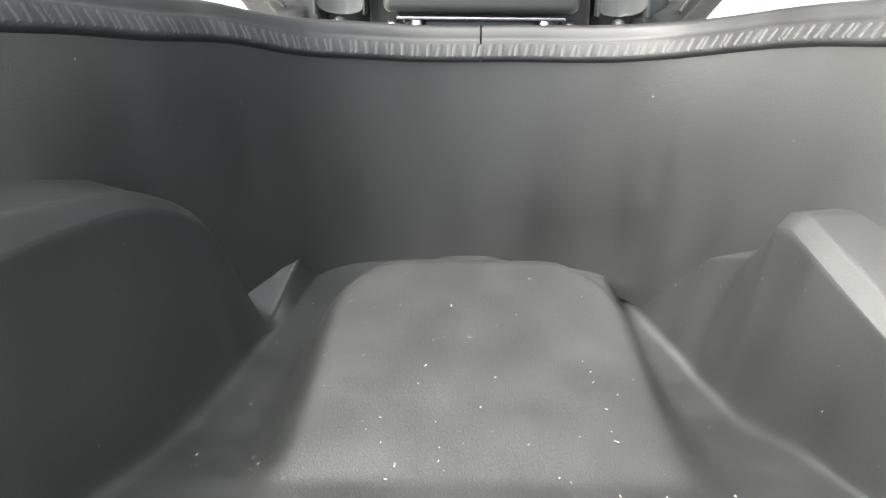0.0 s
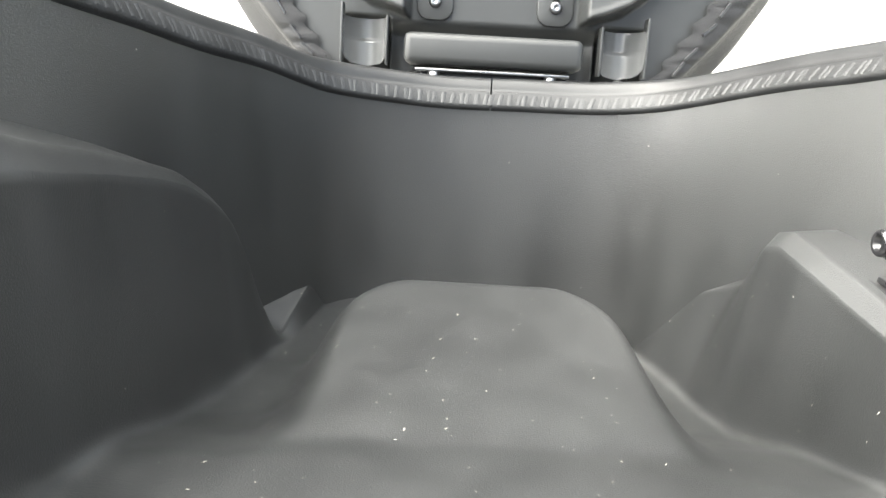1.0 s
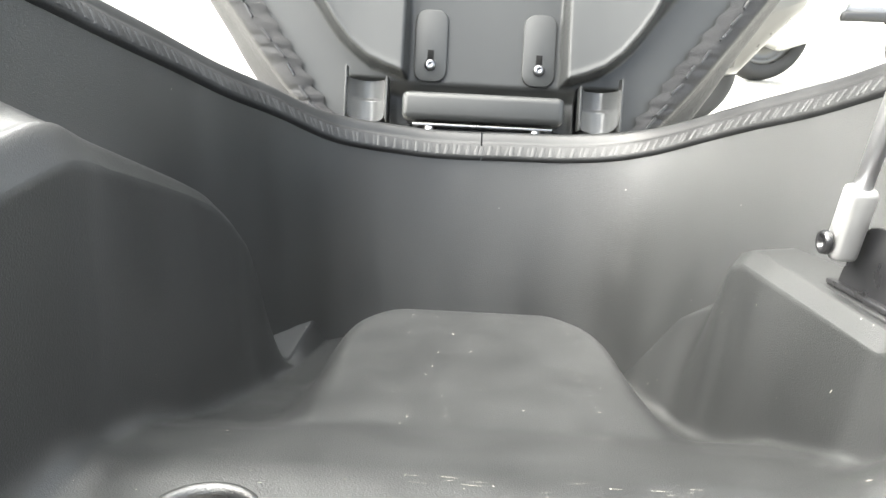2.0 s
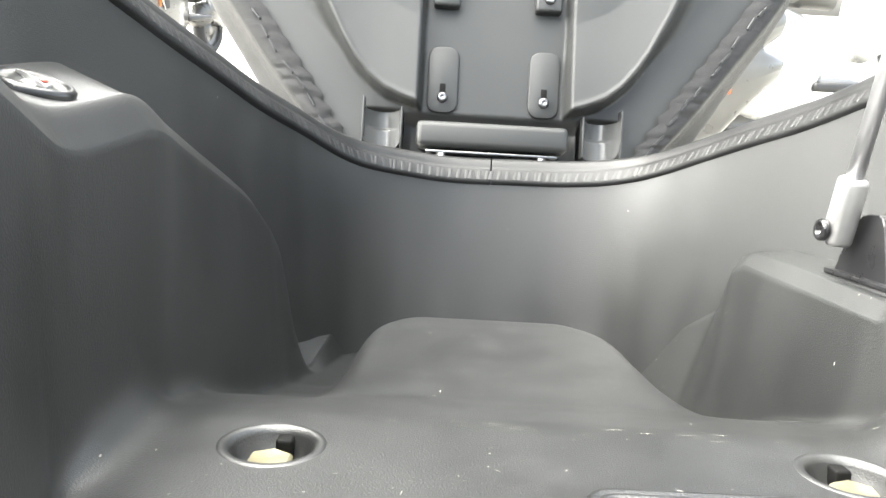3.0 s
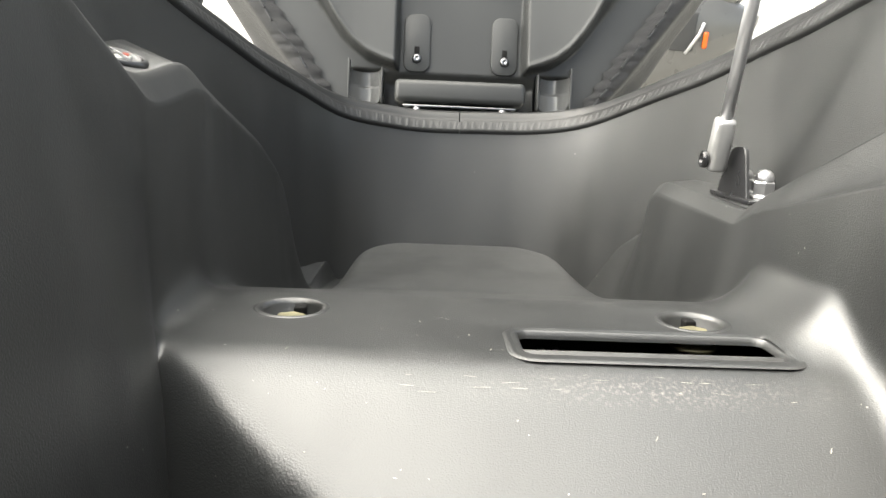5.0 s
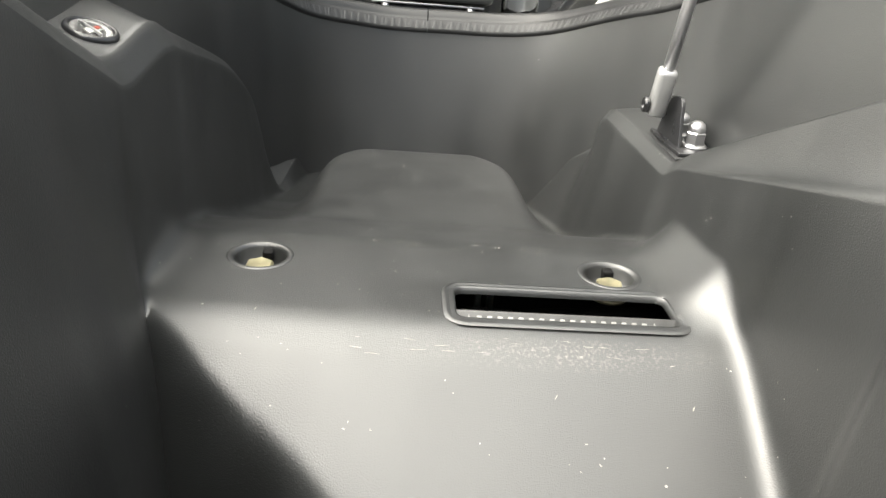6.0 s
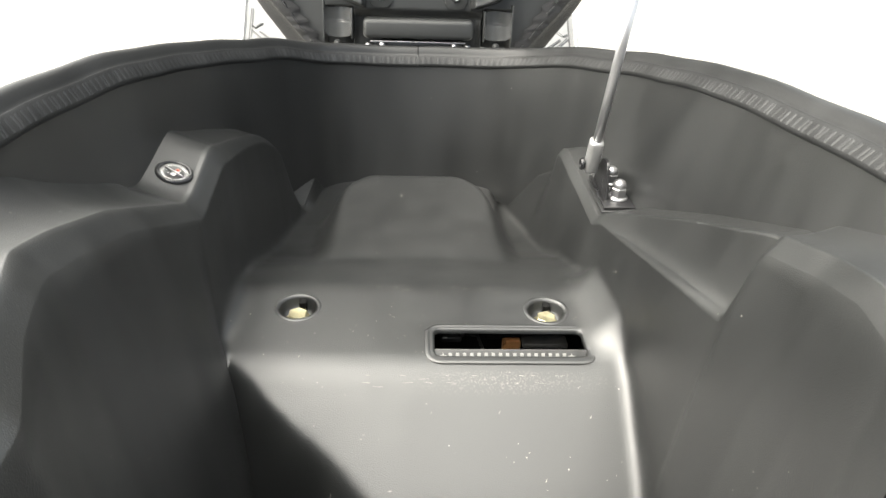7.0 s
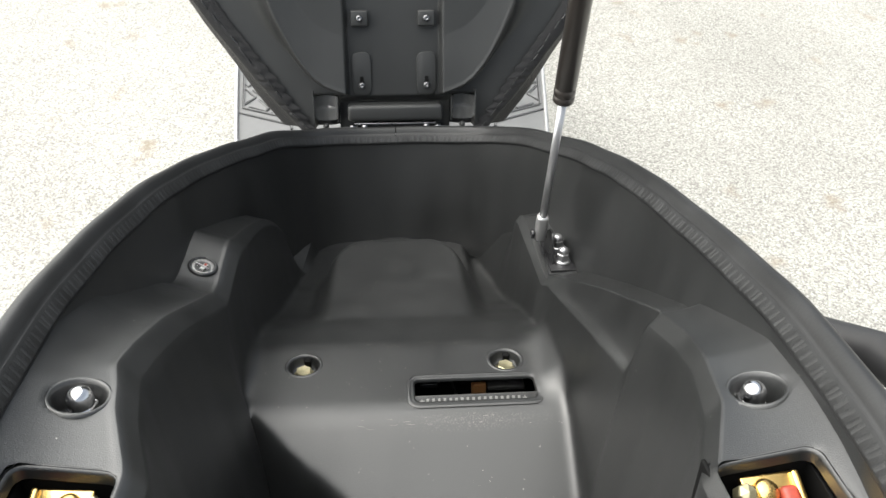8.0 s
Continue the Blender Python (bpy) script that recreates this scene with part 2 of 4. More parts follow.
def extrude_outline(outline, depth, m=None, bevel=0.0):
    """A flat outline in x, y given thickness along z."""
    bm = bmesh.new()
    f = bm.faces.new([bm.verts.new((x, y, 0)) for x, y in outline])
    top = bmesh.ops.extrude_face_region(bm, geom=[f])
    bmesh.ops.translate(bm, vec=(0, 0, depth), verts=[v for v in top["geom"] if isinstance(v, bmesh.types.BMVert)])
    bmesh.ops.recalc_face_normals(bm, faces=bm.faces)
    if bevel:
        bmesh.ops.bevel(bm, geom=bm.edges[:], offset=bevel, segments=2, affect="EDGES", profile=0.5)
    if m is not None:
        bmesh.ops.transform(bm, matrix=m, verts=bm.verts)
    return bm


def rounded_rect(x0, x1, y0, y1, r, n=6):
    out = []
    for cx, cy, a0 in ((x1 - r, y1 - r, 0), (x0 + r, y1 - r, 90), (x0 + r, y0 + r, 180), (x1 - r, y0 + r, 270)):
        for k in range(n + 1):
            a = radians(a0 + 90 * k / n)
            out.append((cx + r * math.cos(a), cy + r * math.sin(a)))
    return out


def step(t):
    t = np.clip(t, 0, 1)
    return t * t * (3 - 2 * t)


def aimed(at, way):
    """A pose at a place whose z axis points along way."""
    return Matrix.Translation(at) @ Vector(way).to_track_quat("Z", "Y").to_matrix().to_4x4()


# ---------------------------------------------------------------- ground
bm = bmesh.new()
bmesh.ops.create_grid(bm, x_segments=8, y_segments=8, size=300)
ground = part("ground", bm, GROUND)
tagged(ground, "pale exposed-aggregate concrete paving with small stains", "ground", kind="structure")

# ---------------------------------------------------------------- storage bin
# the rim from the middle of its front to the middle of its back: half width on the right and on the left, y, z
RIM = [(0, 0, .3095, .660), (.0505, .0450, .305, .6612), (.0925, .0850, .286, .6680), (.121, .114, .243, .6850), (.1415, .1325, .187, .7010),
       (.1550, .1465, .131, .7165), (.1625, .1570, .074, .7300), (.1665, .1630, .017, .7430), (.1695, .1670, -.04, .7530), (.1715, .1685, -.097, .7620),
       (.1715, .1665, -.154, .7705), (.169, .161, -.21, .7770), (.161, .153, -.285, .7820), (.146, .142, -.36, .788), (.120, .118, -.43, .792),
       (.07, .07, -.48, .795), (0, 0, -.497, .796)]


def rim_loop(n=720):
    t = np.array(RIM)
    right, left = t[:, [0, 2, 3]], t[:, 1:] * [-1, 1, 1]
    c = np.vstack([right, left[1:-1][::-1]])
    k = len(c)
    dense = []
    for i in range(k):
        a, b, d, e = c[(i - 1) % k], c[i], c[(i + 1) % k], c[(i + 2) % k]
        s = np.linspace(0, 1, 60, endpoint=False)[:, None]
        dense.append(.5 * (2 * b + (d - a) * s + (2 * a - 5 * b + 4 * d - e) * s ** 2 + (3 * b - a - 3 * d + e) * s ** 3))
    p = np.vstack(dense)
    q = np.vstack([p, p[:1]])
    run = np.r_[0, np.cumsum(np.linalg.norm(np.diff(q, axis=0), axis=1))]
    at = np.linspace(0, run[-1], n, endpoint=False)
    return np.stack([np.interp(at, run, q[:, i]) for i in range(3)], -1), run[-1]


LOOP, LOOP_LENGTH = rim_loop()
tan = np.roll(LOOP, -3, 0) - np.roll(LOOP, 3, 0)
OUT = np.stack([-tan[:, 1], tan[:, 0], np.zeros(len(tan))], -1)
OUT /= np.linalg.norm(OUT, axis=1)[:, None]
OUT *= np.sign((OUT * (LOOP - [0, -0.1, 0]))[:, :2].sum(1))[:, None]

bin_thing = empty("storage_bin", (0, 0, 0.5))
tagged(bin_thing, "open black moulded plastic under-seat storage bin, dusty and scuffed", "storage bin")
bin_thing.matrix_world = Matrix()


def rim_x(y, sign):
    """Half the rim's width at y on one side."""
    c = np.array(RIM)[::-1]
    return np.interp(y, c[:, 2], c[:, 0 if sign > 0 else 1])


def rim_z(y):
    c = np.array(RIM)[::-1]
    return np.interp(y, c[:, 2], c[:, 3])


def draft(y, side):
    """How much the upper wall leans in; hardly at all at the left front corner."""
    return .16 - .11 * step((y - .10) / .10) * step((-side - .015) / .085)


# upper wall, drawn in below the rim
DRAFT = draft(LOOP[:, 1], LOOP[:, 0])
DEEP = np.interp(LOOP[:, 1], [-0.3, 0.0, 0.1, 0.3], [0.36, 0.24, 0.19, 0.13])
v = np.linspace(0, 1, 40)
wall = LOOP[:, None] + 0 * v[None, :, None]
wall = wall + OUT[:, None] * (-DRAFT[:, None] * DEEP[:, None] * v ** 1.1)[..., None] + [0, 0, 0.004]
wall[..., 2] -= DEEP[:, None] * v
sheet("bin_wall", wall, BIN, bin_thing, loop=True)


# floor, walls and shoulders as one run of cross-sections
def base_z(y):
    """The floor: a raised flat with a slope behind it and a falling trench before it."""
    return np.interp(y, [-.6, -.32, -.24, -.17, -.14, -.11, -.09, -.0714, -.058, -.049, -.041, .024, .033, .042, .065, .097, .12, .15, .188, .27],
                     [.42, .43, .473, .521, .542, .5635, .5765, .5885, .5965, .5998, .601, .6013, .6005, .5985, .5935, .580, .572, .564, .555, .547])


def dome_z(x, y):
    """The long low pad between the trenches, over the floor."""
    top = np.interp(y, [.05, .066, .08, .12, .2, .222, .2285, .232, .245], [.596, .5935, .5902, .5884, .5878, .5872, .5845, .579, .550])
    edge = .0820 - .030 * np.clip((y - .165) / .066, 0, 1.2) ** 3.2
    side = step((edge - np.abs(x + .003)) / .021)
    return np.maximum(top - base_z(y), 0) * side * step((y - .048) / .02)


def floor_z(x, y):
    z = base_z(y) + dome_z(x, y)
    # the flat's corners turn up towards the walls
    lift = step((y + np.where(x < 0, .035, .05)) / .03) * step((np.where(x < 0, .045, .060) - y) / .03)
    z = z + np.where(x < 0, .005, .012) * lift * np.where(x < 0, np.clip((-x - .1130) / .0070, 0, 1.2), np.clip((x - .094) / .020, 0, 1.2)) ** 2
    z = z + .008 * step((.0 - y) / .03) * (np.clip((x - .1175) / .0060, 0, 1.2) ** 2)
    # the channel between the pad and the right wall lies deeper
    z = z - .012 * step((x - .074) / .007) * step((y - .10) / .06)
    # the floor breaks off at the back on the left
    edge = np.interp(y, [-.6, -.2, -.16, -.13, -.1117, -.0985, -.0856, -.0765, -.0718, -.0660, -.0605, -.0494, -.0416, -.03, 1],
                     [.14, .060, .018, -.014, -.033, -.0475, -.0655, -.0780, -.0840, -.0900, -.0950, -.1070, -.1165, -.16, -.5])
    return z - .085 * step((edge - x) / .058 + .04)


# y: floor edge x, wall top x and z, shoulder edge x and z, rise of the shoulder towards the wall
RIGHT = [(.33, .080, .092, .553, .096, .556, .01), (.272, .084, .0965, .561, .099, .564, .01), (.235, .092, .108, .583, .111, .586, .006),
         (.203, .1005, .1185, .602, .1215, .606, .004), (.192, .1025, .1165, .613, .120, .619, .004), (.179, .105, .1145, .630, .119, .637, .004), (.167, .107, .115, .635, .120, .6415, .004), (.062, .1150, .1185, .6325, .122, .639, .004),
         (.050, .1165, .1205, .640, .127, .6485, .006), (-.03, 0.1210, .1275, .662, .1420, .690, .006), (-.105, .1240, .1335, .683, .1495, .726, .004),
         (-.1145, .1240, .1338, .686, .1505, .7290, .004), (-.1180, .1235, .1398, .7245, .1460, .7335, .012), (-.16, .1235, .1392, .740, .1445, .749, .014),
         (-.19, .121, .1355, .750, .1395, .759, .013), (-.225, .115, .1275, .755, .1330, .764, .011), (-.262, .109, .1115, .756, .1165, .764, .009), (-.6, .106, .110, .758, .115, .767, .008)]
# y: floor edge x, ridge x and z, width of the chamfer below it, rise of the shoulder towards the wall
LEFT = [(.33, .082, .090, .560, .001, .001), (.268, .090, .0965, .5645, .001, .001), (.245, .0935, .0995, .5605, .001, .005), (.2180, .096, .1030, .5555, .001, .0115),
        (.2115, .099, .1060, .5600, .002, .009), (.203, .1025, .1130, .588, .003, .004), (.192, .105, .1160, .615, .004, .004), (.18, .107, .1175, .633, .004, .004), (.165, .108, .1190, .645, .004, .004), (.145, .110, .1220, .658, .004, .005),
        (.125, .112, .1245, .666, .004, .006), (.09, .1160, .1275, .678, .005, .008), (.06, .1200, .1285, .6875, .006, .010), (.047, .1215, .1290, .6930, .007, .011),
        (.035, .1215, .1292, .6940, .007, .0085), (.012, .1220, .1292, .6905, .007, .0085), (-.008, .1220, .1292, .6880, .007, .0085), (-.020, .1215, .1297, .6890, .007, .0095), (-.03, .1205, .1303, .6945, .007, .0125),
        (-.045, .1140, .1306, .7020, .007, .0135), (-.06, .1070, .1310, .7095, .007, .0140), (-.085, .0970, .1313, .7225, .007, .0145), (-.112, .092, .1315, .7360, .007, .0185), (-.157, .088, .1315, .7535, .007, .0190), (-.183, .086, .1305, .7620, .007, .016),
        (-.200, .086, .1245, .765, .006, .0145), (-.218, .086, .1200, .766, .006, .0145), (-.25, .085, .1075, .764, .006, .0160), (-.6, .084, .106, .762, .006, .002)]

YS = np.arange(-0.5, 0.3, 0.0021)


def soften(a, width):
    """Rounds a row of values along y."""
    k = np.exp(-0.5 * (np.arange(-12, 13) / width) ** 2)
    return np.convolve(np.pad(a, 12, mode="edge"), k / k.sum(), mode="valid")


def side_keys(keys, width):
    t = np.array(keys)[::-1]
    return [soften(np.interp(YS, t[:, 0], t[:, k]), width) for k in range(1, t.shape[1])]


def fill(a, b, n):
    s = np.linspace(0, 1, n, endpoint=False)
    return a[:, None, :] + (b - a)[:, None, :] * s[None, :, None]


def rounding(a, k, b, n):
    """A curve from a to b that leans on the corner k."""
    s = np.linspace(0, 1, n, endpoint=False)[None, :, None]
    return a[:, None] * (1 - s) ** 2 + k[:, None] * 2 * s * (1 - s) + b[:, None] * s ** 2


def wall_x(z, sign):
    """Where the upper wall stands at a height, a little behind its face."""
    return rim_x(YS, sign) - draft(YS, sign * rim_x(YS, sign)) * np.maximum(rim_z(YS) + .004 - z, 0) + .003


x0, x1, z1, x2, z2, rise = side_keys(RIGHT, .7)
z0 = floor_z(x0, YS)
z2 = np.maximum(z2, z0 + .004)
x3 = np.maximum(rim_x(YS, 1) + .004, x2 + .01)
r0, r1, r2 = np.stack([x0, YS, z0], -1), np.stack([x1, YS, np.maximum(z1, z0 + .002)], -1), np.stack([x2, YS, z2], -1)
r3 = np.stack([x3, YS, z2 + rise * (x3 - x2) / .035], -1)
z2r = z2

x0, xk, zk, size, rise = side_keys(LEFT, .9)
z0 = floor_z(-x0, YS)
zk = np.maximum(zk, z0 + .003)
outer = np.maximum(wall_x(zk + rise, -1), xk + .006)
l0, corner, l3 = np.stack([-x0, YS, z0], -1), np.stack([-xk, YS, zk], -1), np.stack([-outer, YS, zk + rise], -1)
lean, flat = l0 - corner, l3 - corner
down, across = np.linalg.norm(lean, axis=1), np.linalg.norm(flat, axis=1)
# a chamfer between ridge and wall, and a shoulder that bends up to the wall
l1 = corner + np.stack([np.minimum(size, .8 * (xk - x0)), 0 * size, -np.minimum(1.4 * size, .5 * down)], -1)
soft = np.minimum(.0022, .4 * size)
above, below = corner + flat * np.minimum(soft / across, .5)[:, None], corner + (l1 - corner) * .35
shoulder = fill(l3, above, 18)
bend = 1 + 1.4 * step((-.03 - YS) / .03)
reach = np.linspace(1, 0, 18, endpoint=False)[None]
shoulder[..., 2] = zk[:, None] + rise[:, None] * reach ** bend[:, None]
tray = np.concatenate([shoulder, rounding(above, corner, below, 8), fill(below, l1, 8), fill(l1, l0, 30), fill(l0, r0, 116), fill(r0, r1, 26), fill(r1, r2, 24), fill(r2, r3, 22), r3[:, None]], 1)
out_in = np.linspace(0, 1, 23)[None]
tray[:, 230:253, 2] = z2r[:, None] + (r3[:, 2] - z2r)[:, None] * out_in ** (1 + 1.3 * step((-.112 - YS) / .008))[:, None]
FLOOR = slice(64, 180)
# the right wall bows out towards the rear shoulder
up_wall = np.linspace(0, 1, 26, endpoint=False)[None]
bow = 1 + .9 * step((-.1150 - YS) / .003) * step((YS + .27) / .08)
tray[:, 180:206, 0] = r0[:, None, 0] + (r1 - r0)[:, None, 0] * up_wall ** bow[:, None]
# a ledge along the lower edge of the three-cornered recess on the right
rise_in = np.linspace(0, 1, 24, endpoint=False)
along = step((YS + .1165) / .002) * step((.045 - YS) / .05)
tray[:, 206:230, 0] += .85 * along[:, None] * (r2[:, 0] - r1[:, 0])[:, None] * (rise_in ** .42 - rise_in)[None]
tray[:, FLOOR, 2] = floor_z(tray[:, FLOOR, 0], tray[:, FLOOR, 1])
for turn in range(6):
    since, until = (52, 206) if turn < 3 else (56, 196)
    mid = tray[:, since:until]
    even = np.ones((len(YS), until - since))
    even[:, :80 - since] -= step((-.036 - YS) / .012)[:, None]
    tray[:, since:until] = mid + .5 * even[..., None] * ((tray[:, since - 1:until - 1] + tray[:, since + 1:until + 1]) / 2 - mid)
for until in (192, 204):
    mid = tray[1:-1, :until]
    tray[1:-1, :until] = mid + .5 * ((tray[:-2, :until] + tray[2:, :until]) / 2 - mid)


def cut_round(pts, keep, cx, cy, r):
    """Opens a round hole in the tray and draws the edge of the opening onto the circle."""
    d = np.hypot(pts[..., 0] - cx, pts[..., 1] - cy)
    inside = d < r
    cells = inside[:-1, :-1] & inside[1:, :-1] & inside[:-1, 1:] & inside[1:, 1:]
    keep &= ~cells
    touched = np.zeros_like(inside)
    for a in (slice(None, -1), slice(1, None)):
        for b in (slice(None, -1), slice(1, None)):
            touched[a, b] |= cells
    for i, j in zip(*np.nonzero(touched)):
        near = keep[max(i - 1, 0):i + 1, max(j - 1, 0):j + 1]
        if near.any():
            pts[i, j, 0] = cx + (pts[i, j, 0] - cx) * r / max(d[i, j], 1e-6)
            pts[i, j, 1] = cy + (pts[i, j, 1] - cy) * r / max(d[i, j], 1e-6)


def cut_box(pts, keep, x0, x1, y0, y1, r, above=0.0):
    """Opens a rounded oblong hole in the part of the tray above a height."""
    cx, cy, hx, hy = (x0 + x1) / 2, (y0 + y1) / 2, (x1 - x0) / 2, (y1 - y0) / 2
    px, py = pts[..., 0] - cx, pts[..., 1] - cy
    qx, qy = np.clip(px, -hx + r, hx - r), np.clip(py, -hy + r, hy - r)
    inside = (np.hypot(px - qx, py - qy) < r) & (pts[..., 2] > above)
    cells = inside[:-1, :-1] & inside[1:, :-1] & inside[:-1, 1:] & inside[1:, 1:]
    keep &= ~cells
    for i, j in zip(*np.nonzero(inside)):
        near = keep[max(i - 1, 0):i + 1, max(j - 1, 0):j + 1]
        if near.any():
            dx, dy = px[i, j] - qx[i, j], py[i, j] - qy[i, j]
            if abs(dx) + abs(dy) < 1e-9:
                gap = [hx - abs(px[i, j]), hy - abs(py[i, j])]
                if gap[0] < gap[1]:
                    pts[i, j, 0] = cx + math.copysign(hx, px[i, j])
                else:
                    pts[i, j, 1] = cy + math.copysign(hy, py[i, j])
            else:
                k = r / math.hypot(dx, dy)
                pts[i, j, 0], pts[i, j, 1] = cx + qx[i, j] + dx * k, cy + qy[i, j] + dy * k


SMALL_BOLTS = [(-0.0788, 0.0027), (0.0810, 0.0010)]
BIG_BOLTS = [(-0.1385, -0.2100), (0.1505, -0.2200)]
keep = np.ones((tray.shape[0] - 1, tray.shape[1] - 1), bool)
for x, y in SMALL_BOLTS:
    cut_round(tray, keep, x, y + .003, 0.0125)
for x, y in BIG_BOLTS:
    cut_round(tray, keep, x, y, 0.0118)
cut_box(tray, keep, 0.0065, 0.1005, -0.0425, -0.0160, 0.005)
cut_box(tray, keep, 0.1160, 0.1560, -0.33, -0.2580, 0.006, 0.742)
cut_box(tray, keep, -0.1490, -0.1105, -0.33, -0.2490, 0.006, 0.742)
bin_floor = sheet("bin_floor", tray, BIN, bin_thing, keep=keep)
# the valley where the broken-off floor meets the left wall is a hard line
across = tray.shape[1]
for edge in bin_floor.data.edges:
    a, b = edge.vertices
    if a % across == 64 and b % across == 64 and YS[a // across] < -.047:
        edge.use_edge_sharp = True


def tray_pose(x, y, r):
    """Where the tray's surface round a hole would be, and how it leans."""
    d = np.hypot(tray[..., 0] - x, tray[..., 1] - y)
    p = tray[(d > r * .98) & (d < r * 1.45)]
    p = p[p[:, 2] > np.median(p[:, 2]) - .006]
    k = np.linalg.lstsq(np.c_[p[:, 0] - x, p[:, 1] - y, np.ones(len(p))], p[:, 2], rcond=None)[0]
    return aimed((x, y, float(k[2])), (-float(k[0]), -float(k[1]), 1))


def cup(x, y, r, depth, lip=.0032):
    """The recess round a bolt: a rounded lip, a wall and a bottom."""
    prof = [(r + lip, -.0012), (r + lip * .69, .0001), (r + lip * .31, .0004), (r - .0004, .0000), (r - .0012, -.0018), (r - .0022, -depth + .002), (r - .004, -depth), (0, -depth)]
    return lathe(prof, 44, tray_pose(x, y, r))


for x, y in SMALL_BOLTS:
    part("bolt_recess", cup(x, y + .003, .0125, .0085), BIN, bin_thing)
for x, y in BIG_BOLTS:
    part("bolt_recess", cup(x, y, .0118, .020, .0018), BIN, bin_thing)


def lie(x0, x1, y1):
    """Height of the tray in front of and beside an opening, as a sloping plane."""
    p = tray[(tray[..., 0] > x0 + .004) & (tray[..., 0] < x1 + .006) & (tray[..., 1] > y1 - .012) & (tray[..., 1] < y1 + .007) & (tray[..., 2] > .745)]
    k = np.linalg.lstsq(np.c_[p[:, :2], np.ones(len(p))], p[:, 2], rcond=None)[0]
    return lambda x, y: float(k[0] * x + k[1] * max(y, y1 - .03) + k[2])


def slot_lip(x0, x1, y0, y1, r, z, wide, name, deep):
    """A raised double lip round an opening, with its walls below."""
    rings = []
    for off, h in ((wide, -.0006), (wide * .8, .0004), (wide * .55, .0005), (wide * .4, .0001), (wide * .3, .0001), (.0004, .0005), (-.0006, .0000), (-.0010, -.002), (-.0012, -deep)):
        rings.append([(x, y, z(x, y) + (h * min(1, wide / .0038) * float(step((y - y0) / .006)) if h > 0 else h)) for x, y in rounded_rect(x0 - off, x1 + off, y0 - off, y1 + off, max(r + off, .001), 6)])
    pts = np.array(rings).transpose(1, 0, 2)
    return sheet(name, pts, BIN, bin_thing, loop=True)


slot_lip(.0065, .1005, -.0425, -.0160, .005, lambda x, y: .6014, .0050, "slot_lip", .0026)
slot_lip(.1160, .1560, -.33, -.2580, .006, lie(.1160, .1560, -.2580), .0012, "hatch_lip", .006)
slot_lip(-.1490, -.1105, -.33, -.2490, .006, lie(-.1490, -.1105, -.2490), .0012, "hatch_lip", .006)


# ---------------------------------------------------------------- edge trim round the rim
trim = empty("edge_trim")
tagged(trim, "black rubber edge trim with ribbed inner lip round the bin rim", "edge trim")
PROFILE = np.array([(.001, -.002), (-.0022, 0), (-.0026, .0016), (-.0022, .003), (.0012, .0086), (.0020, .0093), (.0026, .0095), (.0034, .0112),
                    (.0050, .0144), (.0072, .0160), (.0096, .0162), (.0120, .0150), (.0138, .0118), (.0143, .007), (.0143, -.004)])
loop_open = np.vstack([LOOP, LOOP[:1]])
out_open = np.vstack([OUT, OUT[:1]])
loop_open[0, 0], loop_open[-1, 0] = 0.0005, -0.0005
wob = np.sin(np.arange(len(loop_open)) * .21) * .0003 + np.sin(np.arange(len(loop_open)) * .057) * .0005
band = loop_open[:, None] + out_open[:, None] * (PROFILE[:, 0])[None, :, None]
band[..., 2] += PROFILE[:, 1][None] + wob[:, None]
sheet("trim_lip", band[:, :6], LIP, trim, "satin ribbed inner lip")
sheet("trim_tube", band[:, 5:], RUBBER, trim)


def rib_mesh():
    """Slanted ribs pressed along the lip, all round."""
    step_len = 0.0047
    count = int(LOOP_LENGTH / step_len)
    verts, faces = [], []
    for k in range(count):
        f = (k + .5) / count * len(LOOP)
        i = int(f) % len(LOOP)
        p, o = LOOP[i], OUT[i]
        t = np.array([o[1], -o[0], 0])
        slant = .0006 + .0003 * math.sin(k * 2.7)
        proud = .00017 * (1 + .5 * math.sin(k * 1.9) * math.sin(k * .37))
        base = len(verts)
        for (a, b, lift) in ((-.0024, .0026, .0001), (.0008, .0080, .0001)):
            for s, up in ((-.0014, 0), (-.0007, proud), (.0007, proud), (.0014, 0)):
                sh = slant * (1 if b > .005 else -1)
                verts.append((p + o * (a - up * .8) + t * (s + sh) + [0, 0, b + up * .55 + wob[i]]).tolist())
        faces += [(base + j, base + j + 1, base + 5 + j, base + 4 + j) for j in range(3)]
    data = bpy.data.meshes.new("trim_ribs")
    data.from_pydata(verts, [], faces)
    return data


ribs = mesh_object("trim_ribs", rib_mesh(), RIDGE, trim)
tagged(ribs, "small shiny slanted ribs", kind="stuff")


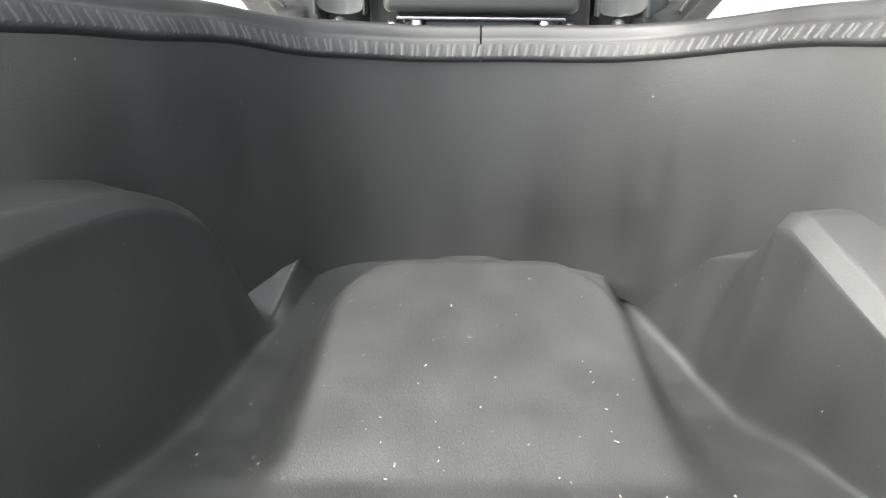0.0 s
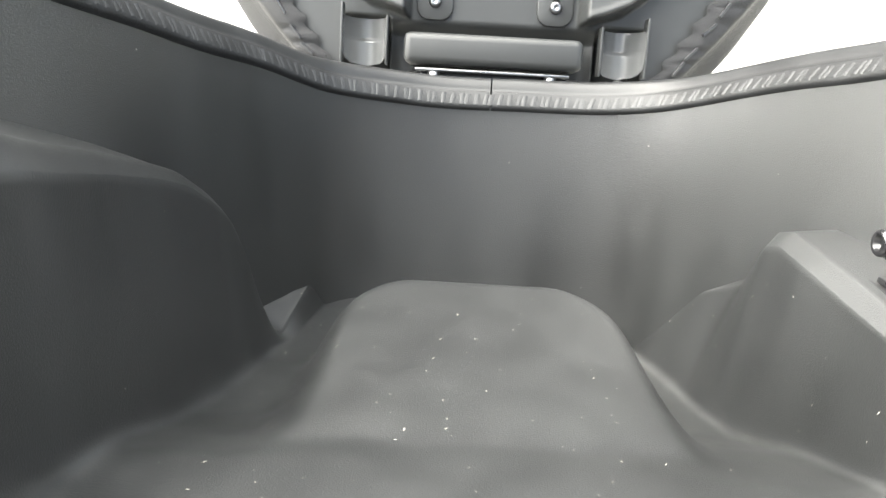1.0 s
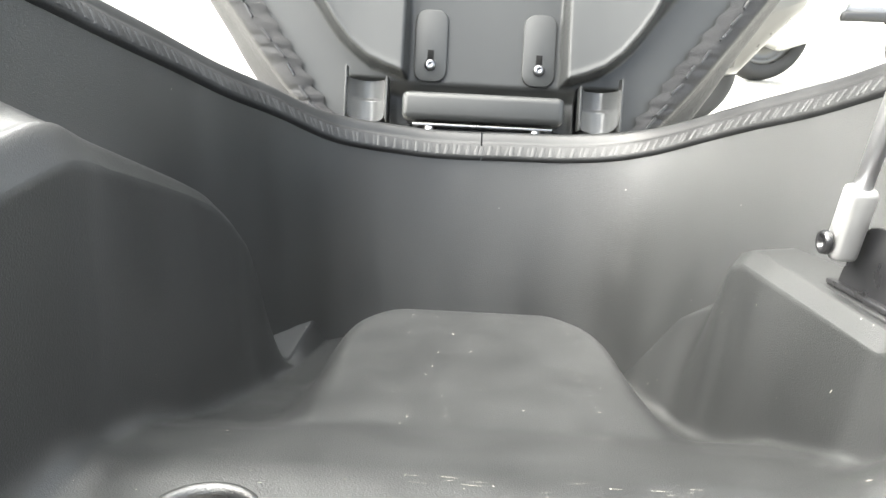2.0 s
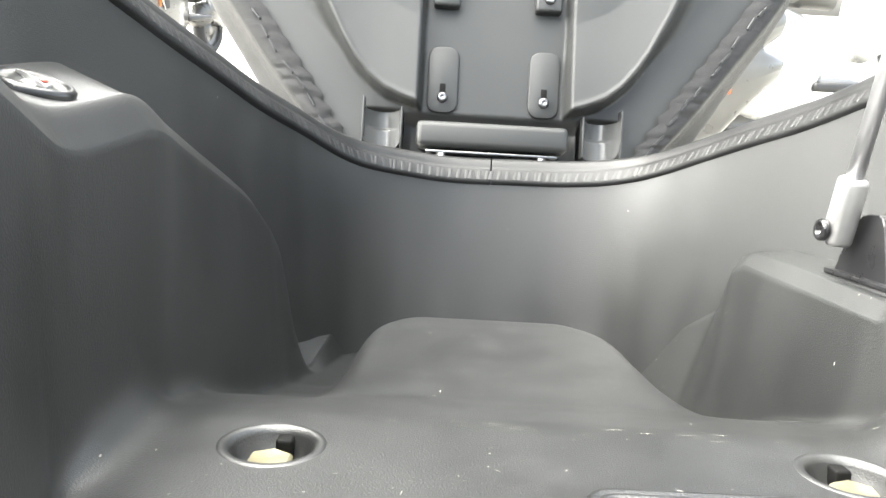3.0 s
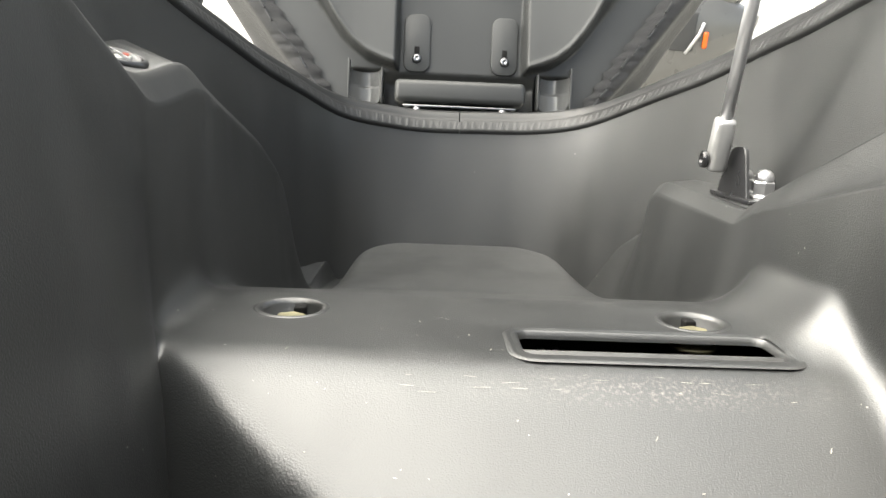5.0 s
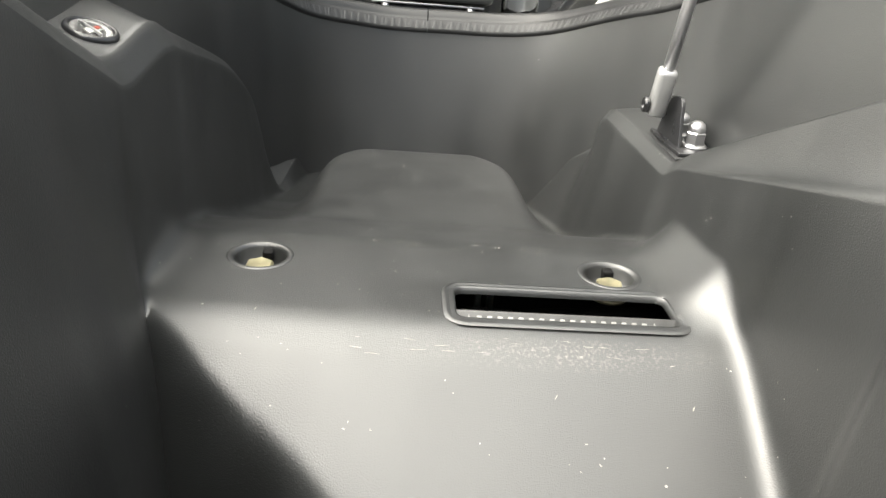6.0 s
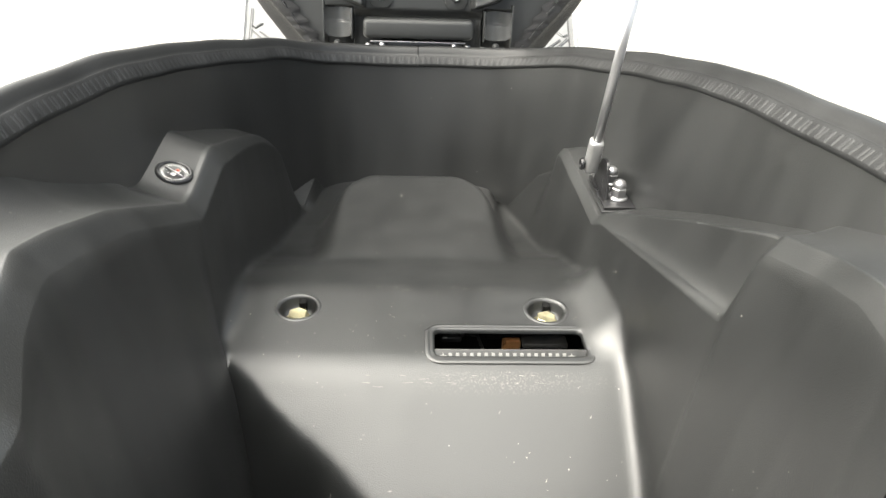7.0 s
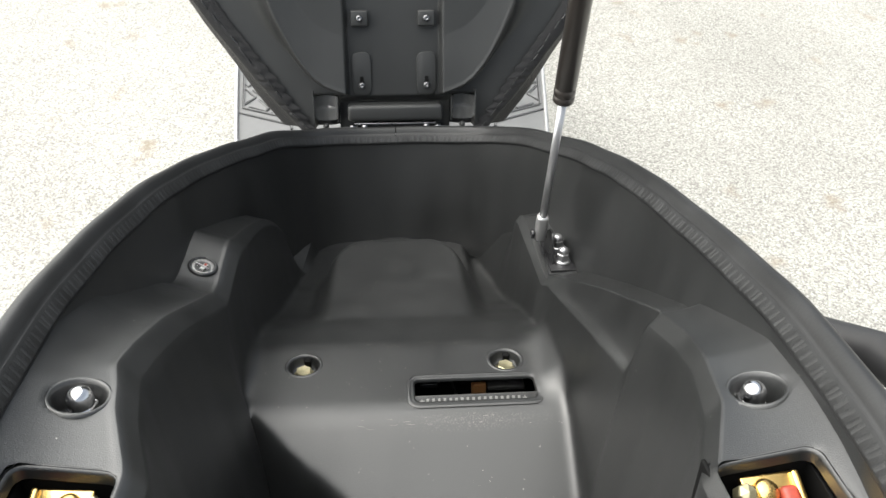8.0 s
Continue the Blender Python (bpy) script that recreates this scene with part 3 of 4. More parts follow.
# ---------------------------------------------------------------- dust and scratches lying on the moulding
def marks(count, seed):
    rng = np.random.RandomState(seed)
    verts, faces = [], []
    rows = np.nonzero((YS > -.14) & (YS < .235))[0]

    def put(i, j, a, long, thin):
        if not keep[i - 2:i + 2, j - 2:j + 2].all():
            return
        p = tray[i, j]
        u = tray[i, j + 1] - p
        n = np.cross(u, tray[i + 1, j] - p)
        n /= np.linalg.norm(n) + 1e-9
        u /= np.linalg.norm(u)
        w = np.cross(n, u)
        d, e = math.cos(a) * u + math.sin(a) * w, -math.sin(a) * u + math.cos(a) * w
        first = len(verts)
        for q in ((-long, -thin * .4), (0, -thin), (long, -thin * .3), (long * .9, thin * .4), (0, thin * .8), (-long * .9, thin * .5)):
            verts.append((p + n * .00025 + d * q[0] + e * q[1]).tolist())
        faces.append(tuple(range(first, first + 6)))

    for _ in range(count):
        long = rng.choice([.00025, .0003, .0003, .0004, .0006, .0011])
        put(rng.choice(rows), rng.choice(np.r_[np.arange(66, 178), np.arange(68, 176), np.arange(180, 204)]), rng.uniform(0, math.pi), long, min(long, rng.uniform(.00016, .0003)))
    # scratches along the front edge of the raised floor and behind the slot
    for _ in range(34):
        y = rng.choice([.025, .028, -.055, -.059]) + rng.normal(0, .0013)
        i = int(np.abs(YS - y).argmin())
        j = 66 + int(rng.uniform(.3, .9) * 110)
        put(i, j, rng.normal(0, .10), rng.uniform(.0008, .0034), rng.uniform(.00006, .00013))
    data = bpy.data.meshes.new("dust")
    data.from_pydata(verts, [], faces)
    return data


DUST = material("pale_dust", (0.27, 0.26, 0.23), 0.9, vary=0.4, blotch=300)
dust = mesh_object("dust", marks(280, 5), DUST, bin_thing)
tagged(dust, "pale dust specks and short scratches", kind="stuff")

# ---------------------------------------------------------------- bolts
def hex_prism(r, z0, z1, dome=0.0, turn=0.0):
    """A hexagonal head with chamfered corners."""
    bm = lathe([(0, z0), (r, z0), (r, z1 - .0008), (r * .88, z1), (0, z1 + dome)], 6)
    bmesh.ops.rotate(bm, verts=bm.verts, cent=(0, 0, 0), matrix=Matrix.Rotation(turn, 3, "Z"))
    return bm


def flange_bolt(at, tilt):
    thing = empty("flange_bolt", at)
    part("flange", lathe([(0, -.006), (.0088, -.006), (.0092, -.0052), (.0088, -.0044), (.0066, -.0026), (0, -.0026)], 32), ZINC, thing)
    part("hex_head", hex_prism(.0066, -.003, .0012, -.0004, .3), ZINC, thing, smooth=False)
    thing.matrix_world = Matrix.Translation(at) @ pose(0, 0, 0, tilt, 0, 0)
    return tagged(thing, "yellow zinc-plated hex flange bolt recessed in the bin floor", "bolt", "bin fixing bolts")


for (x, y), spin in zip(SMALL_BOLTS, (0.2, 1.1)):
    b = flange_bolt((x, y, .5975), 0)
    b.matrix_world = b.matrix_world @ pose(0, 0, 0, 0, 0, math.degrees(spin))
    clip = part("rubber_notch", box((.005, .006, .008), (x + .002, y + .0125, .5955), .001), DARK, b, "black rubber clip behind the bolt")
    clip.matrix_parent_inverse = b.matrix_world.inverted()


def chrome_bolt(x, y, z):
    thing = empty("chrome_bolt", (x, y, z))
    part("washer", lathe([(0, -.0125), (.0092, -.0125), (.0092, -.011), (0, -.011)], 32), STEEL, thing)
    part("hex_nut", hex_prism(.0066, -.011, -.005, 0, .4), CHROME, thing, smooth=False)
    part("acorn_cap", lathe([(.0056, -.005), (.0056, -.002), (.0050, .0008), (.0034, .0026), (.0015, .0033), (0, .0035)], 28), CHROME, thing)
    return tagged(thing, "shiny chrome acorn-headed bolt sunk in a round recess", "bolt", "rear shoulder bolts")


chrome_bolt(BIG_BOLTS[0][0] - .001, BIG_BOLTS[0][1] + .002, .7665)
chrome_bolt(BIG_BOLTS[1][0] + .001, BIG_BOLTS[1][1] + .003, .7625)
for (x, y), s in zip(BIG_BOLTS, (-1, 1)):
    part("recess_clip", box((.004, .010, .006), (x - .009, y - .003, .756), .001), BLACKSTEEL, bin_thing)

# ---------------------------------------------------------------- courtesy lamp
LAMPSILVER = material("silvered_reflector", (0.42, 0.42, 0.42), 0.2, 0.6, vary=0.3, blotch=400)
LAMP = tray_pose(-.1432, .0080, .011) @ Matrix.Translation((0, 0, .0004)) @ Matrix.Scale(.82, 4)
lamp = empty("courtesy_lamp")
lamp.matrix_world = LAMP
bezel = part("bezel", lathe([(.0128, -.002), (.0128, .0006), (.0118, .0018), (.0104, .0018), (.0098, .0008), (.0096, -.003), (0, -.003)], 48), BLACKSTEEL, lamp)
part("reflector", lathe([(.0096, -.0014), (.0086, .0002), (.0058, -.0010), (0, -.0012)], 40), LAMPSILVER, lamp)
part("led_board", box((.008, .0034, .0012), (.0005, -.0008, -.0004), .0003), WHITEPAINT, lamp, "small pale circuit board")
part("led_chip", box((.0022, .0022, .0012), (.0026, -.0008, .0004), .0003), RED, lamp, "small red component")
part("lens_fin", box((.0008, .014, .002), (-.0006, 0, .0006), .0003), ALU, lamp)
glass = part("lens", lathe([(.0102, .0006), (.0090, .0020), (.0060, .0030), (.0030, .0034), (0, .0035), ], 40), LENS, lamp, "clear domed lens")
glass.visible_shadow = False
tagged(lamp, "small round clear courtesy lamp on the bin's moulded shoulder", "lamp")

# ---------------------------------------------------------------- strut mount
POD = .6395
mount = empty("strut_bracket", (.1385, .09, POD))
mount.matrix_world = Matrix()
part("rubber_pad", box((.030, .054, .0016), (.1400, .0925, POD + .0006), .0006), RUBBER, mount)
part("base_plate", box((.026, .049, .0022), (.1400, .0925, POD + .0026), .0006), BLACKSTEEL, mount)
blade = [(.0755, 0), (.112, 0), (.1095, .007), (.0995, .0225), (.0965, .0246), (.0925, .0256), (.0860, .0258), (.0835, .0245), (.0820, .0220)]
part("upright_blade", extrude_outline([(y, z) for y, z in blade], .0022, Matrix.Translation((.1295, 0.0015, POD + .0026)) @ Matrix(((0, 0, 1, 0), (1, 0, 0, 0), (0, 1, 0, 0), (0, 0, 0, 1))), .0005), BLACKSTEEL, mount, smooth=False)
tagged(mount, "black painted steel bracket bolted on the moulded pod", "bracket")
for y, h in ((.0795, 1.0), (.1035, .9)):
    nut = empty("acorn_nut", (.1400, y + .003, POD + .0037))
    part("flange", lathe([(0, 0), (.0071, 0), (.0073, .0006), (.0066, .0014), (.005, .002), (0, .002)], 32), NUTSTEEL, nut)
    part("hex_body", hex_prism(.0056, .0016, .0085 * h, 0, .25), NUTSTEEL, nut, smooth=False)
    part("cap", lathe([(.0047, .0085 * h), (.0047, .0105 * h), (.0040, .0125 * h), (.0024, .0138 * h), (0, .0143 * h)], 28), NUTSTEEL, nut)
    tagged(nut, "chrome acorn flange nut holding the strut bracket", "nut", "strut bracket nuts")

# ---------------------------------------------------------------- gas strut
PIN = Vector((.1228, .1015, .6600))
WAY = Vector((-.0062, -.294, 1.0)).normalized()
strut = empty("gas_strut")
strut.matrix_world = aimed(PIN, WAY)
socket = box((.0100, .0100, .0285), (0, 0, .0082), .0026, segments=2)
part("end_fitting", socket, ALU, strut, "bright aluminium rod end")
part("rod", lathe([(0, .010), (.0032, .010), (.0032, .150), (0, .150)], 28), ROD, strut, "polished steel piston rod")
part("cylinder", lathe([(.0034, .1410), (.0072, .1410), (.0080, .1420), (.0080, .1462), (.0075, .1468), (.0075, .1476), (.0080, .1482), (.0080, .1525), (.0075, .1531),
                        (.0075, .1539), (.0080, .1545), (.0080, .335), (.0070, .338), (0, .338)], 40), STRUTPAINT, strut, "gloss black strut cylinder with two rolled grooves")
part("top_fitting", box((.009, .009, .022), (0, 0, .347), .002), BLACKSTEEL, strut)
screw = part("pivot_screw", lathe([(0, .005), (.0026, .005), (.0026, .0054), (.0042, .0056), (.0044, .0060), (.0044, .0076), (.0039, .0082), (.0022, .0082), (.0020, .0066), (0, .0066)], 32,
             Matrix.Rotation(radians(-90), 4, "Y")), BLACKSTEEL, strut, "dark socket-head pivot screw")
tagged(strut, "seat gas strut with chrome rod and black cylinder", "gas strut")

# ---------------------------------------------------------------- frame seen through the floor slot
frame_thing = empty("frame_cross_member")
# added box closes the slot in below; its near-black stands for shade
part("shade_well_floor", box((.125, .075, .004), (.053, -.012, .532), .001), DARK, frame_thing)
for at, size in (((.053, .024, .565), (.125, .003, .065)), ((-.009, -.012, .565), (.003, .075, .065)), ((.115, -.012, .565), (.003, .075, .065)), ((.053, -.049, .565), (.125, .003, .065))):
    part("shade_well_side", box(size, at, .0008), DARK, frame_thing)
TAG = Matrix.Translation((.0515, -.0380, .5965)) @ pose(0, 0, 0, 50, 0, 0)
part("stamped_plate", box((.110, .0110, .003), (0, .0, -.0015), .0008, TAG), FRAMEPLATE, frame_thing, "dark steel plate with a row of stamped marks")
part("plate_edge", box((.110, .0014, .0010), (0, -.0046, .0002), .0004, TAG), STAMP, frame_thing)


def star_outline(r):
    return [((r if k % 2 == 0 else r * .42) * math.sin(math.pi * k / 5), (r if k % 2 == 0 else r * .42) * math.cos(math.pi * k / 5)) for k in range(10)]


for k in range(19):
    x = -.0390 + k * .00433
    if k in (0, 18):
        bm = extrude_outline(star_outline(.0024), .0004, TAG @ Matrix.Translation((x, .0010, .0001)))
    else:
        bm = box((.0021, .0044, .0006), (x, .0010, .0001), .0002, TAG, segments=1)
    part("stamped_mark", bm, STAMP, frame_thing, smooth=False)
part("brown_connector", box((.012, .006, .009), (.061, .006, .570), .001), BROWN, frame_thing, "brown plastic connector")
part("connector_cap", box((.010, .004, .004), (.061, .003, .576), .0006), BROWN, frame_thing)
part("clip", box((.014, .005, .004), (.020, .004, .578), .001), BLACKSTEEL, frame_thing)
part("bracket_tab", box((.003, .003, .012), (.022, .010, .580), .0006), STEEL, frame_thing)
part("bracket_tab", box((.003, .003, .012), (.028, .011, .580), .0006), STEEL, frame_thing)
part("dusty_plate", box((.030, .010, .004), (.083, .005, .574), .001), FRAMEPLATE, frame_thing, "dusty dark steel plate")
part("cable", tube([(-.004, .012, .570), (.020, .016, .573), (.038, .008, .577), (.043, -.006, .570), (.048, -.022, .562)], .0011), BLACKSTEEL, frame_thing)
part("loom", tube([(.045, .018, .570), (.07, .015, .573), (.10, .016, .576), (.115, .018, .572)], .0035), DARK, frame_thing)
tagged(frame_thing, "frame member's stamped plate and small parts in an added near-black well under the floor slot", "frame")


# ---------------------------------------------------------------- latches behind the rear openings
def seat_latch(sign, xa, xb, y1):
    """A latch in an added near-black box under its opening, which spans xa to xb and ends at y1 in front."""
    x0 = (xa + xb) / 2
    thing = empty("seat_latch", (x0, -.28, .74))
    thing.matrix_world = Matrix()
    wide = xb - xa
    # plates added round the opening, coloured near-black for the shade inside
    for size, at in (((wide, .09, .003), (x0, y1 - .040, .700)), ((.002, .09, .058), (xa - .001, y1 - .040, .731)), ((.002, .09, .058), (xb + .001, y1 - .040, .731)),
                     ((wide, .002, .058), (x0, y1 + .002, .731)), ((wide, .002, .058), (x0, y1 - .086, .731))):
        part("shade_housing", box(size, at, .0006), DARK, thing)
    m = Matrix.Translation((x0 + .001 * sign, y1 - .013, .752)) @ pose(0, 0, 0, 28, 0, 6 * sign)
    part("latch_plate", box((.022, .024, .003), (.001 * sign, 0, 0), .001, m), GOLD, thing, "gold passivated steel plate")
    part("plate_fold", box((.003, .024, .012), (.0125 * sign, 0, -.003), .001, m), GOLD, thing)
    part("rivet", lathe([(0, .0015), (.0048, .0015), (.0052, .003), (.0040, .0052), (0, .006)], 24, m @ Matrix.Translation((-.002 * sign, .005, 0))), GOLD, thing)
    part("hook", box((.005, .020, .010), (-.009 * sign, -.002, .001), .0016, m), GOLD, thing)
    part("hex_nut", hex_prism(.0040, .0, .006, .001, .2), ZINC, thing, smooth=False).matrix_world = m @ Matrix.Translation((-.0115 * sign, .005, .001))
    part("red_cam", box((.007, .018, .006), (.006 * sign, -.003, .004), .002, m), RED, thing, "worn red cam")
    part("spring", tube([m @ Vector((-.012 * sign + .002 * math.cos(a), -.012 + a * .0006, .002 + .002 * math.sin(a))) for a in np.arange(0, 28, .5)], .0004, 6), STEEL, thing)
    return tagged(thing, "gold passivated steel latch with worn red parts in a dark opening", "latch", "seat latches")


seat_latch(1, .1160, .1560, -.2580)
seat_latch(-1, -.1490, -.1105, -.2490)

# ---------------------------------------------------------------- open seat
LEANING = radians(9.5)
HINGE = Vector((0, .337, .690))
SEAT_UP = Vector((0, math.sin(LEANING), math.cos(LEANING)))
SEAT_OUT = Vector((0, -math.cos(LEANING), math.sin(LEANING)))
SEAT = Matrix(((1, 0, 0, HINGE.x), (0, SEAT_UP.y, SEAT_OUT.y, HINGE.y), (0, SEAT_UP.z, SEAT_OUT.z, HINGE.z), (0, 0, 0, 1)))
seat = empty("open_seat")
seat.matrix_world = SEAT
tagged(seat, "opened black vinyl scooter seat showing its moulded plastic underside", "seat")


def seat_width(s):
    return np.interp(s, [-.028, -.02, -.005, .01, .03, .06, .09, .12, .16, .22, .34, .48, .58, .63, .655], [.100, .108, .1205, .134, .150, .172, .194, .213, .230, .240, .228, .195, .155, .115, .06])


def bulge_edge(s):
    """Outer edge of the side panels of the seat's underside, high up."""
    return np.interp(s, [.0, .11, .16, .25, .5, .6, .66], [.16, .168, .176, .188, .16, .11, .05])


def bulge_foot(ax):
    """Where the side panels begin to rise above the hinge, across the seat."""
    return np.interp(ax, [.045, .0535, .0743, .0855, .0968, .1118, .127, .145, .16, .168, .18, .2], [.0150, .0160, .0225, .0300, .040, .060, .0763, .089, .1015, .115, .2, .6])


def bulge_crest(ax):
    """Where the side panels have reached their height."""
    return np.interp(ax, [.045, .05, .063, .0755, .086, .096, .104, .110, .116, .121, .127, .135, .145, .16, .18], [.0180, .0186, .0228, .0284, .0370, .0495, .062, .074, .086, .098, .113, .145, .2, .3, .7])


def underside(x, s):
    ax = np.abs(x)
    rise_up = (s - bulge_foot(ax)) / np.maximum(bulge_crest(ax) - bulge_foot(ax), .003)
    side = np.where(s < .16, 1.0, step((bulge_edge(s) + .020 - ax) / .022))
    panel = step(rise_up) * side * step((ax - .0490) / .004)
    lip = np.exp(-((s - bulge_crest(ax) - .001) / .0022) ** 2) * step((ax - .05) / .003) * (s < .16)
    h = panel * (.019 - .006 * np.clip((s - bulge_crest(ax)) / .06, 0, 1)) + .0006 * lip
    h = h - .010 * step((.016 - s) / .010) * step((.075 - ax) / .02)
    h = h - .024 * step((.0165 - s) / .002) * step((.0138 - np.abs(ax - .0755)) / .0012)
    return h


U = np.linspace(-1, 1, 261)
S = np.concatenate([np.linspace(-.022, .14, 141), np.linspace(.1425, .648, 100)])
border = np.interp(S, [-.02, .03], [.018, .026])
grid_x = (seat_width(S) - border + .006)[:, None] * U[None]
pan = np.stack([grid_x, np.repeat(S[:, None], len(U), 1), underside(grid_x, S[:, None] + 0 * grid_x)], -1)
sheet("seat_pan", pan, SEATBASE, seat, "black moulded plastic seat base with ribs and bulges")

# stapled border of the cover
def border_wide(s):
    return float(np.interp(s, [-.02, .03], [.018, .026]))


def border_height(s, q):
    """How far the turned-over vinyl stands out across its width."""
    deep = float(np.interp(s, [-.02, .02, .04, .06, .09, .2], [1.1, 1, .6, .25, .12, .05]))
    fold = math.sin(s * 560 + 1.6 * math.sin(s * 190))
    crumple = .38 * deep * (.0015 * fold - .0008 * abs(fold)) + .00006 * math.sin(s * 1700 + 9 * q)
    return .0034 + .0030 * math.sin(math.pi * min(q * 1.05, 1)) + crumple * math.sin(math.pi * (.15 + .85 * (1 - q))) ** 1.2 - (.010 * ((q - .8) / .2) ** 2 if q > .8 else 0)


TURN_IN = np.linspace(0, 1, 18)
BS = np.concatenate([np.linspace(-.024, .16, 240), np.linspace(.162, .648, 120)])
for sgn in (-1, 1):
    rows = []
    for s in BS:
        w, wide = float(seat_width(s)), border_wide(s)
        ragged = .0022 * math.sin(s * 560 + 1.2 + sgn) * float(np.interp(s, [0, .05, .1, .3], [.9, .6, .3, .2]))
        rows.append([(sgn * (w - wide - ragged * (1 - q) ** 2 + wide * q), s, border_height(s, q)) for q in TURN_IN])
    sheet("cover_border", np.array(rows), VINYL, seat, "stapled vinyl turned over the seat edge", flip=sgn < 0)
    for k in range(36):
        s = -.018 + k * .0118 + .0015 * math.sin(k * 2.3)
        w = float(seat_width(s))
        slope = math.atan2(float(seat_width(s + .01)) - w, .01)
        q = .42 + .06 * math.sin(k * 1.3)
        m = Matrix.Translation((sgn * (w - border_wide(s) * (1 - q)), s, border_height(s, q) + .0007)) @ Matrix.Rotation(-sgn * slope + .12 * math.sin(k * 1.7), 4, "Z")
        part("staple", box((.0015, .0098, .0022), (0, 0, 0), .0003, m, 1), BLACKSTEEL, seat, smooth=False)

# upholstered outside of the seat
A = np.linspace(0, math.pi, 41)
cover = np.stack([np.stack([-w * np.cos(A) - .042 * np.sin(2 * A), 0 * A + s, -.012 - d * np.sin(A) ** .55], -1)
                  for s, w, d in zip(S[::4], seat_width(S[::4]), np.interp(S[::4], [0, .05, .2, .45, .6, .65], [.03, .06, .09, .11, .07, .03]))])
sheet("cover", cover, VINYL, seat, "black vinyl seat cover")


CUP = material("glossy_black_plastic", (0.10, 0.101, 0.101), 0.22, vary=0.1)


def seat_part(name, bm, mat, label=""):
    return part(name, bm, mat, seat, label)


for sx in (-1, 1):
    outline = rounded_rect(sx * .0355 - .0108, sx * .0355 + .0108, .0155, .062, .0075)
    seat_part("screw_pad", extrude_outline(outline, .0032, Matrix.Translation((0, 0, -.0006)), .0009), SEATBASE)
    seat_part("screw_boss", box((.0185, .0165, .012), (sx * .0355, .0972, .003), .002), SEATBASE)
    for s, n in ((.0262, .0030), (.0972, .0092)):
        x = sx * .0355
        seat_part("pan_screw", lathe([(0, -.001), (.0036, -.001), (.0038, .0003), (.0031, .0018), (.0018, .0026), (.0010, .0020), (0, .0012)], 24, Matrix.Translation((x, s, n))), STEEL, "small chrome pan-head screw")
    seat_part("screw_slot", box((.0042, .007, .0006), (sx * .0355, .0325, .0025), .0004), DARK)
    # rubber buffer cups beside the hinge
    cx = sx * .0755
    shell = []
    for s in np.linspace(-.0125, .0150, 24):
        half = math.sqrt(max(1 - max((-.002 - s) / .0106, 0) ** 2, 0.0))
        sunk = .0035 if s > .0020 else 0
        shell.append([(cx + .0124 * math.cos(a), s, .0135 - (.0160 + sunk) * math.sin(a)) for a in np.linspace(math.pi / 2 * (1 - half), math.pi / 2 * (1 + half), 25)])
    sheet("buffer_cup", np.array(shell), CUP, seat, "half-round glossy moulded cup")
    for off, top in ((.0132, .022 if sx > 0 else .016), (-.0132, .016 if sx > 0 else .022)):
        seat_part("cup_fin", box((.0014, .012 + top, .010), (cx + off, (top - .012) / 2, .009), .0005), SEATBASE)
    seat_part("hinge_knob", lathe([(0, 0), (.0034, 0), (.0032, .003), (.0018, .005), (0, .0055)], 20, Matrix.Translation((cx - .001, -.0165, .008))), SEATBASE)

# hinge block and plate
blk = box((.104, .0185, .022), (0, -.0015, .007), .0045, segments=4)
for v_ in blk.verts:
    v_.co.y += -.0022 * (1 - (v_.co.x / .052) ** 2) if v_.co.y > 0 else 0
seat_part("hinge_block", blk, SEATBASE, "rounded black hinge block")
seat_part("hinge_plate", box((.090, .0018, .014), (0, -.0135, .009), .0006), STEEL, "bright steel hinge plate")
seat_part("hinge_leaf", box((.084, .012, .003), (0, -.020, .006), .0008), BLACKSTEEL)
for sx in (-1, 1):
    seat_part("hinge_nut", lathe([(0, -.008), (.0036, -.008), (.0036, -.002), (.0022, 0), (0, 0)], 6, Matrix.Translation((sx * .034, -.0225, .014)) @ pose(0, 0, 0, 90, 0, 0)), STEEL)
    seat_part("hinge_pin_end", lathe([(0, -.003), (.0026, -.003), (.0026, .003), (0, .003)], 14, Matrix.Translation((sx * .047, -.0175, .012)) @ pose(0, 0, 0, 0, 90, 0)), STEEL)

# arm that carries the top of the gas strut
top_at = SEAT.inverted() @ (PIN + WAY * .352)
seat_part("strut_arm", tube([(.14, top_at.y - .005, .004), (.13, top_at.y, .12), tuple(top_at)], .007, 14), BLACKSTEEL, "black steel arm")

# ---------------------------------------------------------------- scooter body outside the bin
body = empty("scooter_body")
tagged(body, "dark grey scooter bodywork with rubber footboards", "scooter")
SKIN = np.array([(.0130, .004), (.0165, .001), (.027, -.008), (.038, -.030), (.058, -.080), (.078, -.160), (.088, -.300), (.07, -.42)])
SPREAD = .05 + .95 * step((-.02 - LOOP[:, 1]) / .16)
skin = LOOP[:, None] + OUT[:, None] * ((SKIN[:, 0][None] - .013) * SPREAD[:, None] + .013)[..., None]
skin[..., 2] += SKIN[:, 1][None]
sheet("side_panel", skin, BODY, body, "glossy dark grey side panels", loop=True)
for sx in (-1, 1):
    grip = tube([(sx * .215, -.06, .690), (sx * .250, -.10, .700), (sx * .272, -.14, .714), (sx * .272, -.22, .728), (sx * .262, -.30, .742), (sx * .235, -.38, .75)], .013, 16)
    part("grab_rail", grip, BODYBLACK, body, "black side grab rail")
    part("rail_root", box((.05, .05, .03), (sx * .225, -.06, .676), .010), BODYBLACK, body)
part("tunnel", box((.20, .60, .30), (0, .70, .34), .03), BODYBLACK, body)
